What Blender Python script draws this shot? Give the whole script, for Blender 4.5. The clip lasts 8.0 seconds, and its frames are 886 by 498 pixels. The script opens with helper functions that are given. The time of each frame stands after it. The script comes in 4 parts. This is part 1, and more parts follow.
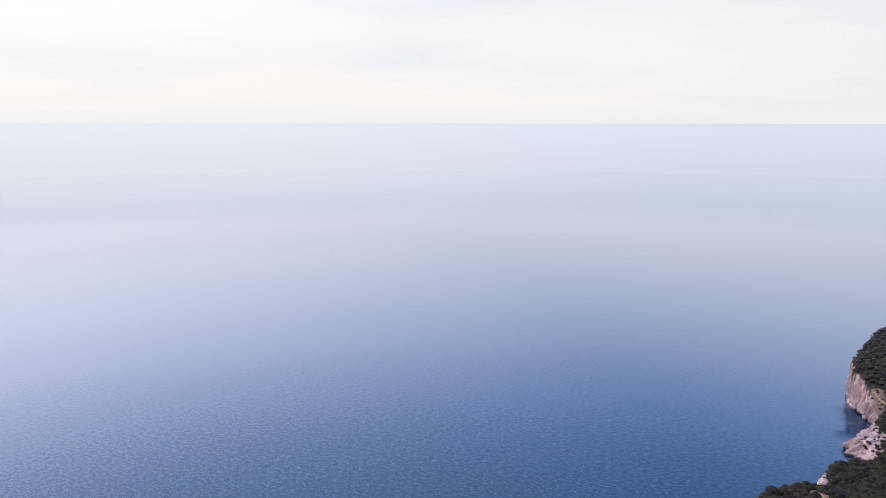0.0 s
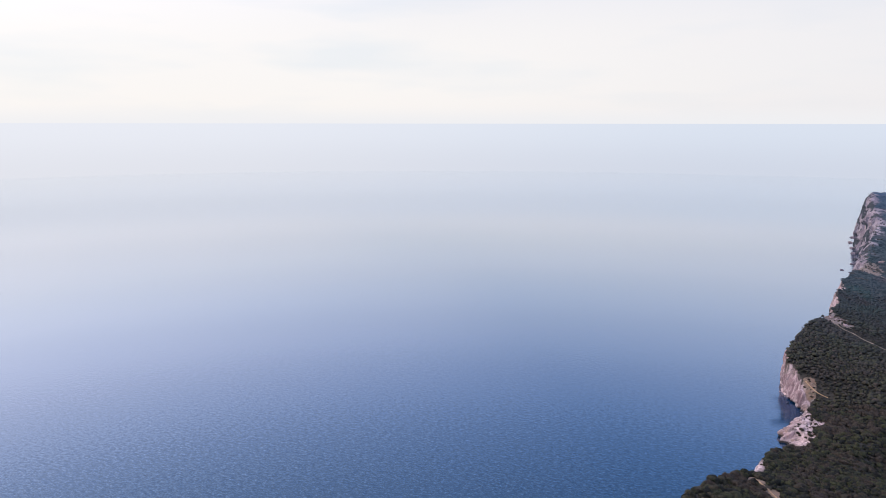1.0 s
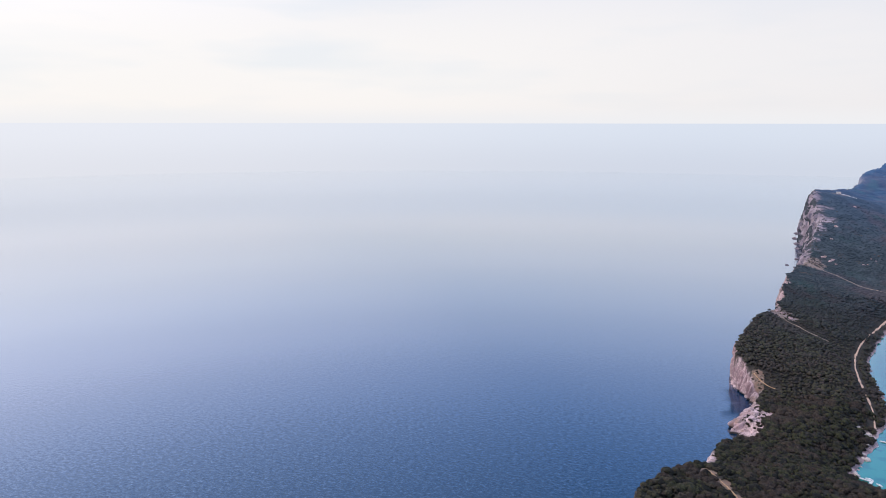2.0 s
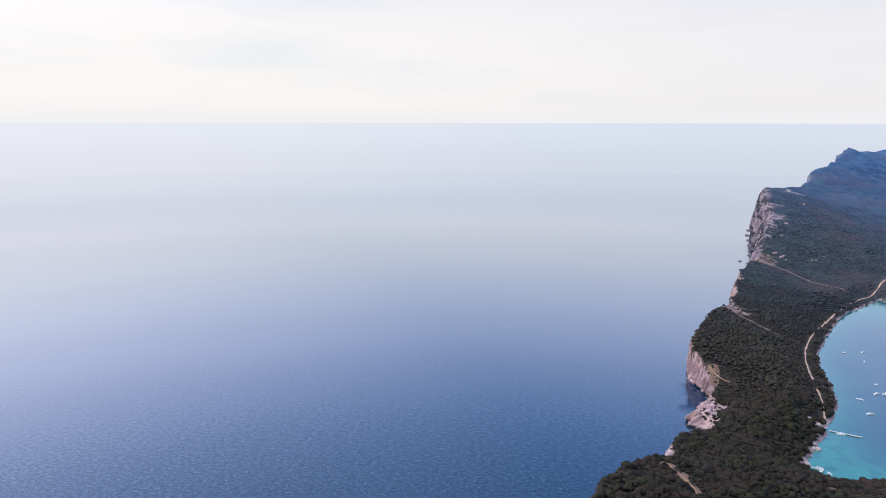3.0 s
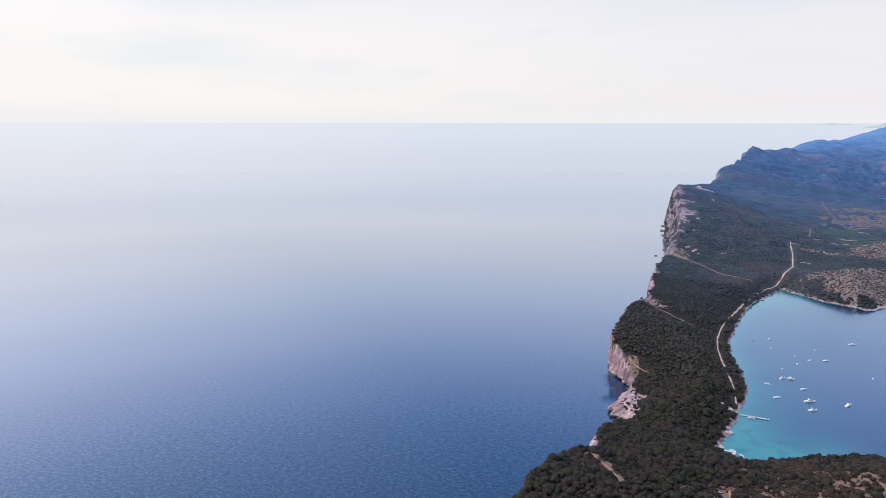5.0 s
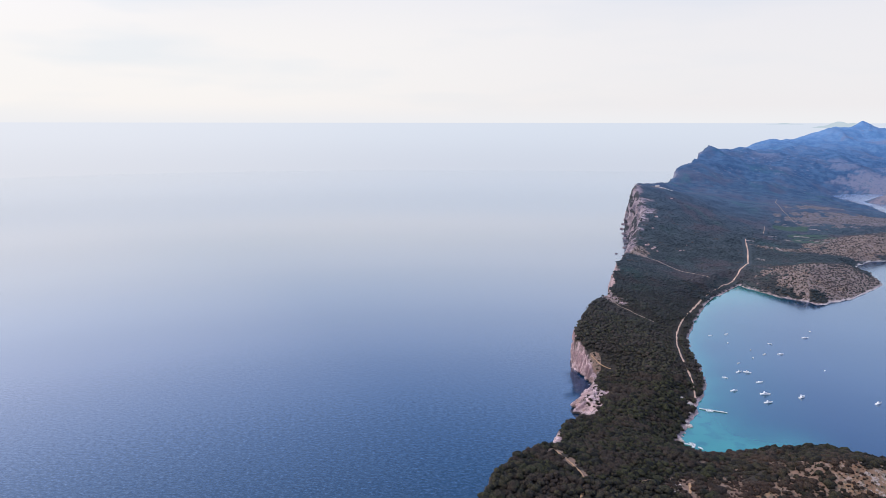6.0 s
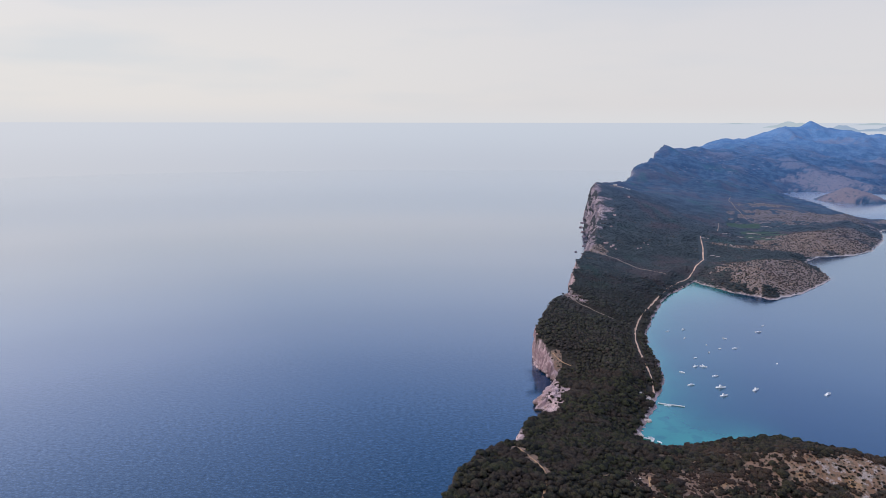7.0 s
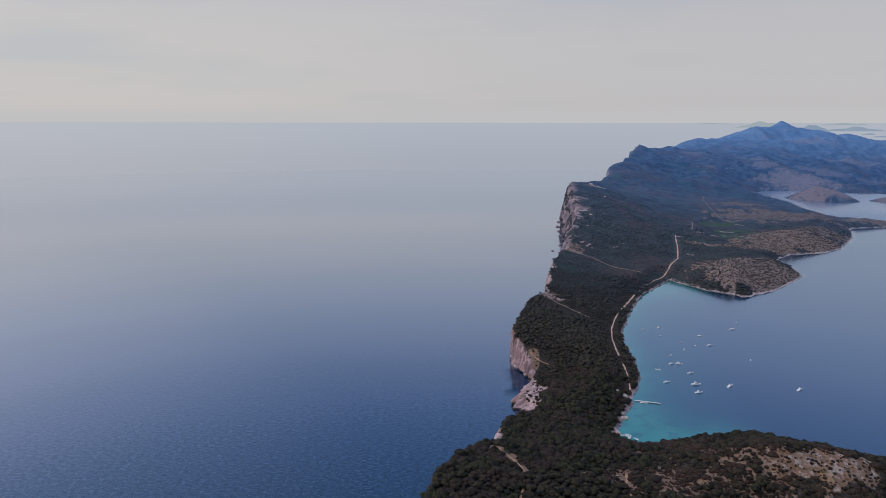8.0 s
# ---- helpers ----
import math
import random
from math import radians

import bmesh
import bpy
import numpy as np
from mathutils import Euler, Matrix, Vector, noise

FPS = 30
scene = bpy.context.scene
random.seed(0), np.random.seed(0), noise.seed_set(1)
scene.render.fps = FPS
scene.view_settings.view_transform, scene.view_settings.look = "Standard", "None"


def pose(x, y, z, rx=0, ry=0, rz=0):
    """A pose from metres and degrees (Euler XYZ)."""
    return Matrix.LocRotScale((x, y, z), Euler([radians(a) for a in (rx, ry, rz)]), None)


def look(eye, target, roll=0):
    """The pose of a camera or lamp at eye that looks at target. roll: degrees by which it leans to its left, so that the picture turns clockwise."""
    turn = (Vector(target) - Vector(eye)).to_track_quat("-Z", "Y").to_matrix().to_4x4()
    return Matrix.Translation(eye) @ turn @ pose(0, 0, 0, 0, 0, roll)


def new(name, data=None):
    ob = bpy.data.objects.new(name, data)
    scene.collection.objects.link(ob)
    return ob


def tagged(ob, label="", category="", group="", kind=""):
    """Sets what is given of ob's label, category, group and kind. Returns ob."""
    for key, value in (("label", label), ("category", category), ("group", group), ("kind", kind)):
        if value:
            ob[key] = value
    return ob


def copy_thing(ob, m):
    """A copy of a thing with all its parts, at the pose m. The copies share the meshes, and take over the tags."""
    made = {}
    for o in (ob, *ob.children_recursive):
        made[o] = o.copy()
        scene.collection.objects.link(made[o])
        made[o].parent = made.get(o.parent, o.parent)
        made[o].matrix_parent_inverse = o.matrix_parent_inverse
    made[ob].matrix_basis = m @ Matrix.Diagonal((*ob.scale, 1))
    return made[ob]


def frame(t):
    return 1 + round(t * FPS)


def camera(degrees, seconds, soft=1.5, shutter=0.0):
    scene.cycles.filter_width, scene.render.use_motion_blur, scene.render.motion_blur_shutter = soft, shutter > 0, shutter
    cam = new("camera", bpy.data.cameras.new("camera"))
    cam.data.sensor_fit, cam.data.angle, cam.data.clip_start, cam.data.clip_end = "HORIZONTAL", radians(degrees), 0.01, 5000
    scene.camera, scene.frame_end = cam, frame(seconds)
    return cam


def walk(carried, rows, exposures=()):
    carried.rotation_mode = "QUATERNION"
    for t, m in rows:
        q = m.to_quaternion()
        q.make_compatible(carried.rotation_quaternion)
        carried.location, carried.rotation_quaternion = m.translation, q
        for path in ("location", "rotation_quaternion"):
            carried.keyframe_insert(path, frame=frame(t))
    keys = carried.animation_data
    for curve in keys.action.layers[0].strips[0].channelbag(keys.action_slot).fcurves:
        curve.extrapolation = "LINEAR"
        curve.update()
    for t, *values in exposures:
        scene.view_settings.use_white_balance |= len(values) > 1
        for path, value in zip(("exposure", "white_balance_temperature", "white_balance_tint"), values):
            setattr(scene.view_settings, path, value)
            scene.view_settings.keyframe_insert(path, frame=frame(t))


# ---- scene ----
# ---- camera: a drone hovering over the sea and panning to its right ----
cam = camera(64.83, 8.0, soft=0.85)
EYE = 330.0
YAWS = [(0.0, 25.61, -10.21), (0.5, 23.28, -10.20), (1.0, 21.20, -10.19), (1.5, 19.37, -10.20), (3.0, 14.37, -10.22),
        (3.5, 12.91, -10.22), (4.0, 11.31, -10.22), (4.5, 9.72, -10.23), (6.0, 5.10, -10.25), (6.5, 3.50, -10.26),
        (7.0, 1.88, -10.26), (7.5, 0.82, -10.25), (8.0, 0.0, -10.26)]
EXPOSURES = [(0.0, 0.0), (5.5, 0.0), (6.3, -0.05), (7.0, -0.3), (7.5, -0.55), (8.0, -0.74)]
walk(cam, [(t, pose(0, 0, EYE, 90 + pitch, -0.06, yaw)) for t, yaw, pitch in YAWS], EXPOSURES)

# ---- world and sun: thin bright overcast, the sun veiled to the left ----
SUN_EL, SUN_AZ = 46.0, -98.0          # degrees; azimuth to the right of +y
SKY_STRENGTH = 1.0


def sky_world():
    world = bpy.data.worlds.new("overcast_sky")
    scene.world = world
    world.use_nodes = True
    nt = world.node_tree
    nt.nodes.clear()
    n = nt.nodes.new
    out, bg = n("ShaderNodeOutputWorld"), n("ShaderNodeBackground")
    sky = n("ShaderNodeTexSky")
    sky.sky_type, sky.sun_disc = "NISHITA", False
    sky.sun_elevation, sky.sun_rotation = radians(SUN_EL), radians(SUN_AZ)
    dim = n("ShaderNodeVectorMath")
    dim.operation = "SCALE"
    dim.inputs["Scale"].default_value = 0.09
    nt.links.new(sky.outputs[0], dim.inputs[0])
    co = n("ShaderNodeTexCoord")
    # long thin cloud streaks
    mp = n("ShaderNodeMapping")
    mp.inputs["Scale"].default_value = (2.2, 2.2, 11.0)
    nt.links.new(co.outputs["Generated"], mp.inputs[0])
    nz = n("ShaderNodeTexNoise")
    nz.inputs["Scale"].default_value, nz.inputs["Detail"].default_value = 1.6, 3.0
    nt.links.new(mp.outputs[0], nz.inputs["Vector"])
    ramp = n("ShaderNodeValToRGB")
    ramp.color_ramp.elements[0].position, ramp.color_ramp.elements[0].color = 0.30, (0.895, 0.905, 0.935, 1)
    ramp.color_ramp.elements[1].position, ramp.color_ramp.elements[1].color = 0.52, (0.995, 0.958, 0.948, 1)
    nt.links.new(nz.outputs[0], ramp.inputs[0])
    # brighter round the veiled sun
    dot = n("ShaderNodeVectorMath")
    dot.operation = "DOT_PRODUCT"
    a, e = radians(SUN_AZ), radians(SUN_EL)
    dot.inputs[1].default_value = (math.sin(a) * math.cos(e), math.cos(a) * math.cos(e), math.sin(e))
    nt.links.new(co.outputs["Generated"], dot.inputs[0])
    glow = n("ShaderNodeMapRange")
    glow.interpolation_type = "LINEAR"
    for k, v in (("From Min", 0.28), ("From Max", 0.95), ("To Min", 0.0), ("To Max", 1.28)):
        glow.inputs[k].default_value = v
    nt.links.new(dot.outputs["Value"], glow.inputs["Value"])
    away = n("ShaderNodeMapRange")
    away.interpolation_type = "SMOOTHSTEP"
    for k, v in (("From Min", 0.26), ("From Max", -0.34), ("To Min", 0.0), ("To Max", 0.65)):
        away.inputs[k].default_value = v
    nt.links.new(dot.outputs["Value"], away.inputs["Value"])
    cool = n("ShaderNodeMix")
    cool.data_type = "RGBA"
    cool.inputs["B"].default_value = (0.85, 0.835, 0.885, 1)
    nt.links.new(away.outputs[0], cool.inputs["Factor"])
    nt.links.new(ramp.outputs[0], cool.inputs["A"])
    # white haze low down, a bluer veil above; the glow sinks into the haze
    lift = n("ShaderNodeSeparateXYZ")
    nt.links.new(co.outputs["Generated"], lift.inputs[0])
    sunk = n("ShaderNodeMapRange")
    sunk.interpolation_type = "SMOOTHSTEP"
    sunk.inputs["From Min"].default_value, sunk.inputs["From Max"].default_value = 0.04, 0.34
    nt.links.new(lift.outputs["Z"], sunk.inputs["Value"])
    gain = n("ShaderNodeMath")
    gain.operation = "MULTIPLY"
    nt.links.new(glow.outputs[0], gain.inputs[0])
    nt.links.new(sunk.outputs[0], gain.inputs[1])
    warm = n("ShaderNodeVectorMath")
    warm.operation = "SCALE"
    warm.inputs[0].default_value = (0.76, 0.63, 0.59)
    nt.links.new(gain.outputs[0], warm.inputs["Scale"])
    high = n("ShaderNodeMapRange")
    high.interpolation_type = "SMOOTHSTEP"
    high.inputs["From Min"].default_value, high.inputs["From Max"].default_value = 0.10, 0.45
    nt.links.new(lift.outputs["Z"], high.inputs["Value"])
    veil = n("ShaderNodeMix")
    veil.data_type = "RGBA"
    veil.inputs["B"].default_value = (0.36, 0.555, 1.0, 1)
    nt.links.new(high.outputs[0], veil.inputs["Factor"])
    nt.links.new(cool.outputs["Result"], veil.inputs["A"])
    # a cool band along the horizon
    low = n("ShaderNodeMapRange")
    low.interpolation_type = "SMOOTHSTEP"
    low.inputs["From Min"].default_value, low.inputs["From Max"].default_value = 0.028, 0.0
    nt.links.new(lift.outputs["Z"], low.inputs["Value"])
    band = n("ShaderNodeMix")
    band.data_type = "RGBA"
    band.inputs["B"].default_value = (0.925, 0.925, 0.955, 1)
    nt.links.new(low.outputs[0], band.inputs["Factor"])
    nt.links.new(veil.outputs["Result"], band.inputs["A"])
    lit = n("ShaderNodeVectorMath")
    lit.operation = "MULTIPLY_ADD"
    nt.links.new(band.outputs["Result"], lit.inputs[0])
    lit.inputs[1].default_value = (1.03, 1.03, 1.03)
    nt.links.new(warm.outputs[0], lit.inputs[2])
    mix = n("ShaderNodeMix")
    mix.data_type = "RGBA"
    mix.inputs["Factor"].default_value = 0.88
    nt.links.new(dim.outputs[0], mix.inputs["A"])
    nt.links.new(lit.outputs[0], mix.inputs["B"])
    nt.links.new(mix.outputs["Result"], bg.inputs["Color"])
    bg.inputs["Strength"].default_value = SKY_STRENGTH
    nt.links.new(bg.outputs[0], out.inputs[0])


sky_world()
sun = new("sun", bpy.data.lights.new("sun", "SUN"))
sun.data.energy, sun.data.angle, sun.data.color = 1.6, radians(10), (1.0, 0.92, 0.84)
_a, _e = radians(SUN_AZ), radians(SUN_EL)
sun.matrix_world = look((0, 0, 900), (-math.sin(_a) * math.cos(_e), -math.cos(_a) * math.cos(_e), 900 - math.sin(_e)))


# ---- materials ----
class Nodes:
    """A material with a Principled surface and short ways to wire textures."""

    def __init__(self, name, rough=0.9, metal=0.0, spec=0.3):
        self.mat = bpy.data.materials.new(name)
        self.mat.use_nodes = True
        self.nt = self.mat.node_tree
        self.bsdf = self.nt.nodes["Principled BSDF"]
        self.bsdf.inputs["Roughness"].default_value = rough
        self.bsdf.inputs["Metallic"].default_value = metal
        self.bsdf.inputs["Specular IOR Level"].default_value = spec
        self.where = self.nt.nodes.new("ShaderNodeNewGeometry")

    def put(self, socket, value):
        if isinstance(value, bpy.types.NodeSocket):
            self.nt.links.new(value, socket)
        elif isinstance(value, tuple) and len(value) == 3 and socket.type == "RGBA":
            socket.default_value = (*value, 1)
        else:
            socket.default_value = value

    def noise(self, scale, detail=4.0, stretch=(1, 1, 1), rough=0.55):
        mp = self.nt.nodes.new("ShaderNodeMapping")
        mp.inputs["Scale"].default_value = stretch
        self.put(mp.inputs[0], self.where.outputs["Position"])
        nz = self.nt.nodes.new("ShaderNodeTexNoise")
        nz.inputs["Scale"].default_value, nz.inputs["Detail"].default_value = scale, detail
        nz.inputs["Roughness"].default_value = rough
        self.put(nz.inputs["Vector"], mp.outputs[0])
        return nz.outputs[0]

    def attr(self, name):
        at = self.nt.nodes.new("ShaderNodeAttribute")
        at.attribute_name = name
        return at.outputs["Fac"]

    def step(self, value, low, high, to_low=0.0, to_high=1.0):
        mr = self.nt.nodes.new("ShaderNodeMapRange")
        mr.interpolation_type = "SMOOTHSTEP"
        self.put(mr.inputs["Value"], value)
        for k, v in (("From Min", low), ("From Max", high), ("To Min", to_low), ("To Max", to_high)):
            m_in = mr.inputs[k]
            self.put(m_in, v)
        return mr.outputs[0]

    def calc(self, op, a, b):
        m = self.nt.nodes.new("ShaderNodeMath")
        m.operation = op
        self.put(m.inputs[0], a)
        self.put(m.inputs[1], b)
        return m.outputs[0]

    def mix(self, fac, a, b, blend="MIX"):
        mx = self.nt.nodes.new("ShaderNodeMix")
        mx.data_type, mx.blend_type = "RGBA", blend
        self.put(mx.inputs["Factor"], fac)
        self.put(mx.inputs["A"], a)
        self.put(mx.inputs["B"], b)
        return mx.outputs["Result"]

    def color(self, value):
        self.put(self.bsdf.inputs["Base Color"], value)
        return self

    def bump(self, height, distance, strength=1.0):
        bp = self.nt.nodes.new("ShaderNodeBump")
        bp.inputs["Distance"].default_value, bp.inputs["Strength"].default_value = distance, strength
        self.put(bp.inputs["Height"], height)
        self.put(self.bsdf.inputs["Normal"], bp.outputs[0])
        return self


def limestone(m, dark_foot=True, stained=0.0):
    """Pinkish-grey weathered limestone, with dark upright streaks, ochre stains and hollows painted dark."""
    tone = m.mix(m.step(m.noise(0.05, 5), 0.35, 0.65), (0.49, 0.330, 0.330), (0.68, 0.505, 0.495))
    tone = m.mix(m.step(m.noise(0.022, 6, (1, 1, 1.6), 0.75), 0.49, 0.58, 0, 0.5), tone, (0.20, 0.155, 0.16))
    tone = m.mix(m.step(m.noise(0.16, 4, (1, 1, 0.07)), 0.50, 0.60, 0, 0.65), tone, (0.22, 0.155, 0.15))
    tone = m.mix(m.step(m.noise(0.08, 3, (1, 1, 0.5)), 0.56, 0.70, 0, 0.6), tone, (0.36, 0.21, 0.12))
    # Dark hollows: shade and bushes painted into the rock's colour.
    tone = m.mix(m.step(m.noise(0.13, 5, (1, 1, 1), 0.7), 0.55, 0.62, 0, 0.65), tone, (0.10, 0.085, 0.085))
    tone = m.mix(m.step(m.noise(0.9, 4), 0.4, 0.65, 0.0, 0.4), tone, (0.18, 0.145, 0.14))
    if stained:
        tone = m.mix(m.step(m.noise(0.22, 4, (1, 1, 0.05), 0.6), 0.46, 0.58, 0.25, stained), tone, (0.215, 0.125, 0.135))
    if not dark_foot:
        return tone
    foot = m.nt.nodes.new("ShaderNodeSeparateXYZ")
    m.put(foot.inputs[0], m.where.outputs["Position"])
    # Rock darker towards the waterline, the edge broken by noise.
    foot_mask = m.step(m.calc("ADD", foot.outputs["Z"], m.calc("MULTIPLY", m.noise(0.2, 4), -4.0)), 1.2, -0.4)
    return m.mix(foot_mask, tone, (0.045, 0.036, 0.032))


def make_rock(name="limestone_rock", stained=0.0):
    m = Nodes(name, 0.92)
    m.color(limestone(m, True, stained))
    return m.bump(m.noise(0.6, 6, (1, 1, 0.35), 0.65), 2.0).mat


def crag(m):
    """Limestone of the tall cliff, greyed and mauve-tinted for haze, with black crevice shade painted in and tufts of
    green.
    """
    tone = m.mix(m.step(m.noise(0.02, 5), 0.35, 0.65), (0.22, 0.172, 0.20), (0.36, 0.295, 0.315))
    # Crevice shade painted as dark upright noise.
    tone = m.mix(m.step(m.noise(0.05, 5, (1, 1, 0.3), 0.65), 0.49, 0.58, 0, 0.8), tone, (0.115, 0.105, 0.14))
    tone = m.mix(m.step(m.noise(0.04, 3), 0.56, 0.70, 0, 0.6), tone, (0.36, 0.255, 0.235))
    return m.mix(m.step(m.noise(0.022, 6, (1, 1, 1.3), 0.7), 0.485, 0.53, 0, 0.92), tone, (0.034, 0.044, 0.052))


def make_crag():
    m = Nodes("crag_limestone", 0.95)
    m.color(crag(m))
    return m.bump(m.noise(0.12, 6, (1, 1, 0.5), 0.65), 6.0).mat


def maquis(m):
    """Low evergreen scrub on the slopes: grey-green, painted bluer with distance as haze, with russet and fresh green
    patches.
    """
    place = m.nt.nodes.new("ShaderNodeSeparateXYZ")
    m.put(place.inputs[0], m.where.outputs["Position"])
    # Haze put into the colour in steps: bluer, then paler, with y.
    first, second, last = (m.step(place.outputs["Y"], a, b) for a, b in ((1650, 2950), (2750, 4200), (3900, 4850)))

    def haze_staged(a, b, c, d):
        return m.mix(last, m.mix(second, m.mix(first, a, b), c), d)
    dark = haze_staged((0.031, 0.044, 0.053), (0.026, 0.066, 0.132), (0.031, 0.092, 0.205), (0.096, 0.215, 0.410))
    pale = haze_staged((0.048, 0.063, 0.071), (0.056, 0.112, 0.190), (0.071, 0.152, 0.282), (0.145, 0.277, 0.475))
    russet = haze_staged((0.086, 0.064, 0.073), (0.081, 0.089, 0.140), (0.083, 0.118, 0.207), (0.153, 0.262, 0.435))
    fresh = haze_staged((0.038, 0.078, 0.076), (0.039, 0.113, 0.155), (0.040, 0.126, 0.217), (0.108, 0.242, 0.435))
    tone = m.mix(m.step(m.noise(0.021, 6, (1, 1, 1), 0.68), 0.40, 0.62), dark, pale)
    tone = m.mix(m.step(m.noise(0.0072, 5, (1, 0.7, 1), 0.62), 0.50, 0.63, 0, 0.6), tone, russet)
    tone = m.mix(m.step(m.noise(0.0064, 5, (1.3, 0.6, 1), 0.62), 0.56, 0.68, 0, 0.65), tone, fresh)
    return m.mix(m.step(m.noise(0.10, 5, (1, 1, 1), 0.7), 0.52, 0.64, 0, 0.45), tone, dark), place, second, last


def make_ground():
    """Forest floor, with bare karst, ochre soil, fields and rock where the land has them; far tones carry painted haze.
    """
    m = Nodes("karst_ground", 0.95)
    hazed_floor, place, _, _ = maquis(m)
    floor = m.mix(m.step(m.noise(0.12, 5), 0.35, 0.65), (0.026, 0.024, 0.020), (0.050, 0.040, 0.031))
    # With distance the floor takes on the haze-tinted scrub tones.
    floor = m.mix(m.step(place.outputs["Y"], 1250, 1600), floor, hazed_floor)
    near = m.attr("pale")
    soil = m.mix(m.step(m.noise(0.05, 5), 0.35, 0.65), m.mix(near, (0.176, 0.123, 0.107), (0.190, 0.104, 0.062)), m.mix(near, (0.228, 0.168, 0.149), (0.240, 0.146, 0.095)))
    soil = m.mix(m.step(m.noise(0.16, 6, (1, 1, 1), 0.7), 0.49, 0.59, 0, 0.7), soil, m.mix(m.calc("POWER", near, 4.0), m.mix(m.step(near, 0.3, 0.6), (0.275, 0.222, 0.218), (0.225, 0.145, 0.105)), (0.43, 0.375, 0.35)))
    soil = m.mix(m.step(m.noise(0.035, 3), 0.58, 0.7, 0, 0.6), soil, m.mix(near, (0.24, 0.160, 0.105), (0.33, 0.190, 0.080)))
    soil = m.mix(m.step(m.noise(0.35, 5), 0.5, 0.62, 0, 0.8), soil, (0.10, 0.085, 0.06))
    # Far soil greyed and cooled, haze mixed into its base colour.
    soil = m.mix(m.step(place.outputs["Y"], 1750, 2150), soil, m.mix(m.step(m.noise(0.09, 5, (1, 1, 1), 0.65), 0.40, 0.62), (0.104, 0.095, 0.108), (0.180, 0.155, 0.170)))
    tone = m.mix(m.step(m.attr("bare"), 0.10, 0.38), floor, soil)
    field = m.mix(m.step(m.noise(0.3, 3, (1, 0.15, 1)), 0.4, 0.6), (0.034, 0.064, 0.056), (0.045, 0.086, 0.066))
    tone = m.mix(m.attr("field"), tone, field)
    tone = m.mix(m.attr("rock"), tone, m.mix(m.step(place.outputs["Y"], 1400, 1560), limestone(m, False), crag(m)))
    tone = m.mix(m.attr("rim"), tone, (0.56, 0.50, 0.47))
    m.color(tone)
    canopy = m.calc("MULTIPLY", m.noise(0.11, 4, (1, 1, 1), 0.6), m.step(place.outputs["Y"], 1250, 1700, 0.0, 6.0))
    return m.bump(m.calc("ADD", m.noise(0.5, 6, (1, 1, 1), 0.65), canopy), 0.6).mat


def leafy(m, dark, mid, dry, fine, gap_shade, relief):
    pick = m.where.outputs["Random Per Island"]
    tone = m.mix(m.step(pick, 0.1, 0.75), dark, mid)
    tone = m.mix(m.step(pick, 0.80, 0.93, 0, 0.8), tone, dry)
    tone = m.mix(m.step(m.noise(0.028, 5, (1, 1, 1), 0.65), 0.48, 0.58, 0, 0.85), tone, dry)
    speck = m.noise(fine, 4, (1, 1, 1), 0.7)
    # Shade between leaves painted near-black in the bump's hollows.
    tone = m.mix(m.step(speck, 0.38, 0.62, gap_shade, 0.0), tone, (0.011, 0.012, 0.015))
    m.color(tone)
    return m.bump(speck, relief).mat


def make_leaves(name, dark, mid, dry, fine, gap_shade=0.75, relief=1.5):
    return leafy(Nodes(name, 0.85, spec=0.2), dark, mid, dry, fine, gap_shade, relief)


def make_wood():
    """Pines and oaks on the neck of land, passing into maquis with haze in its colour on the slopes behind."""
    m = Nodes("mixed_wood_foliage", 0.85, spec=0.2)
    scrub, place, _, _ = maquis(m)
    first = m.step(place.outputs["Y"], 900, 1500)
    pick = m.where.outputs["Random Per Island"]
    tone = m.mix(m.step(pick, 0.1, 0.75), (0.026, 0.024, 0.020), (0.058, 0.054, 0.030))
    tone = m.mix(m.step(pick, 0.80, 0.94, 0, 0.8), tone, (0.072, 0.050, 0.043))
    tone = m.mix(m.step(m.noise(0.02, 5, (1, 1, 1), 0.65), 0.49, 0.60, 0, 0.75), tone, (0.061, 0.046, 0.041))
    # Farther crowns are painted in the hazed scrub tones.
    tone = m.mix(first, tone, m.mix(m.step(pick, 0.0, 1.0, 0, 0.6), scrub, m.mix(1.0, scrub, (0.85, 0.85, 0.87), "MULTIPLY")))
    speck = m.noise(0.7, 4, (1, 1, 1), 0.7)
    # Leaf-gap shade painted near-black, weaker with distance.
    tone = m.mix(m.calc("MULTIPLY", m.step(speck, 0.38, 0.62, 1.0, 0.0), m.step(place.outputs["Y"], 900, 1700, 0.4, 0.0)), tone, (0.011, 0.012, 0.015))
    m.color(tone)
    return m.bump(speck, 0.3).mat


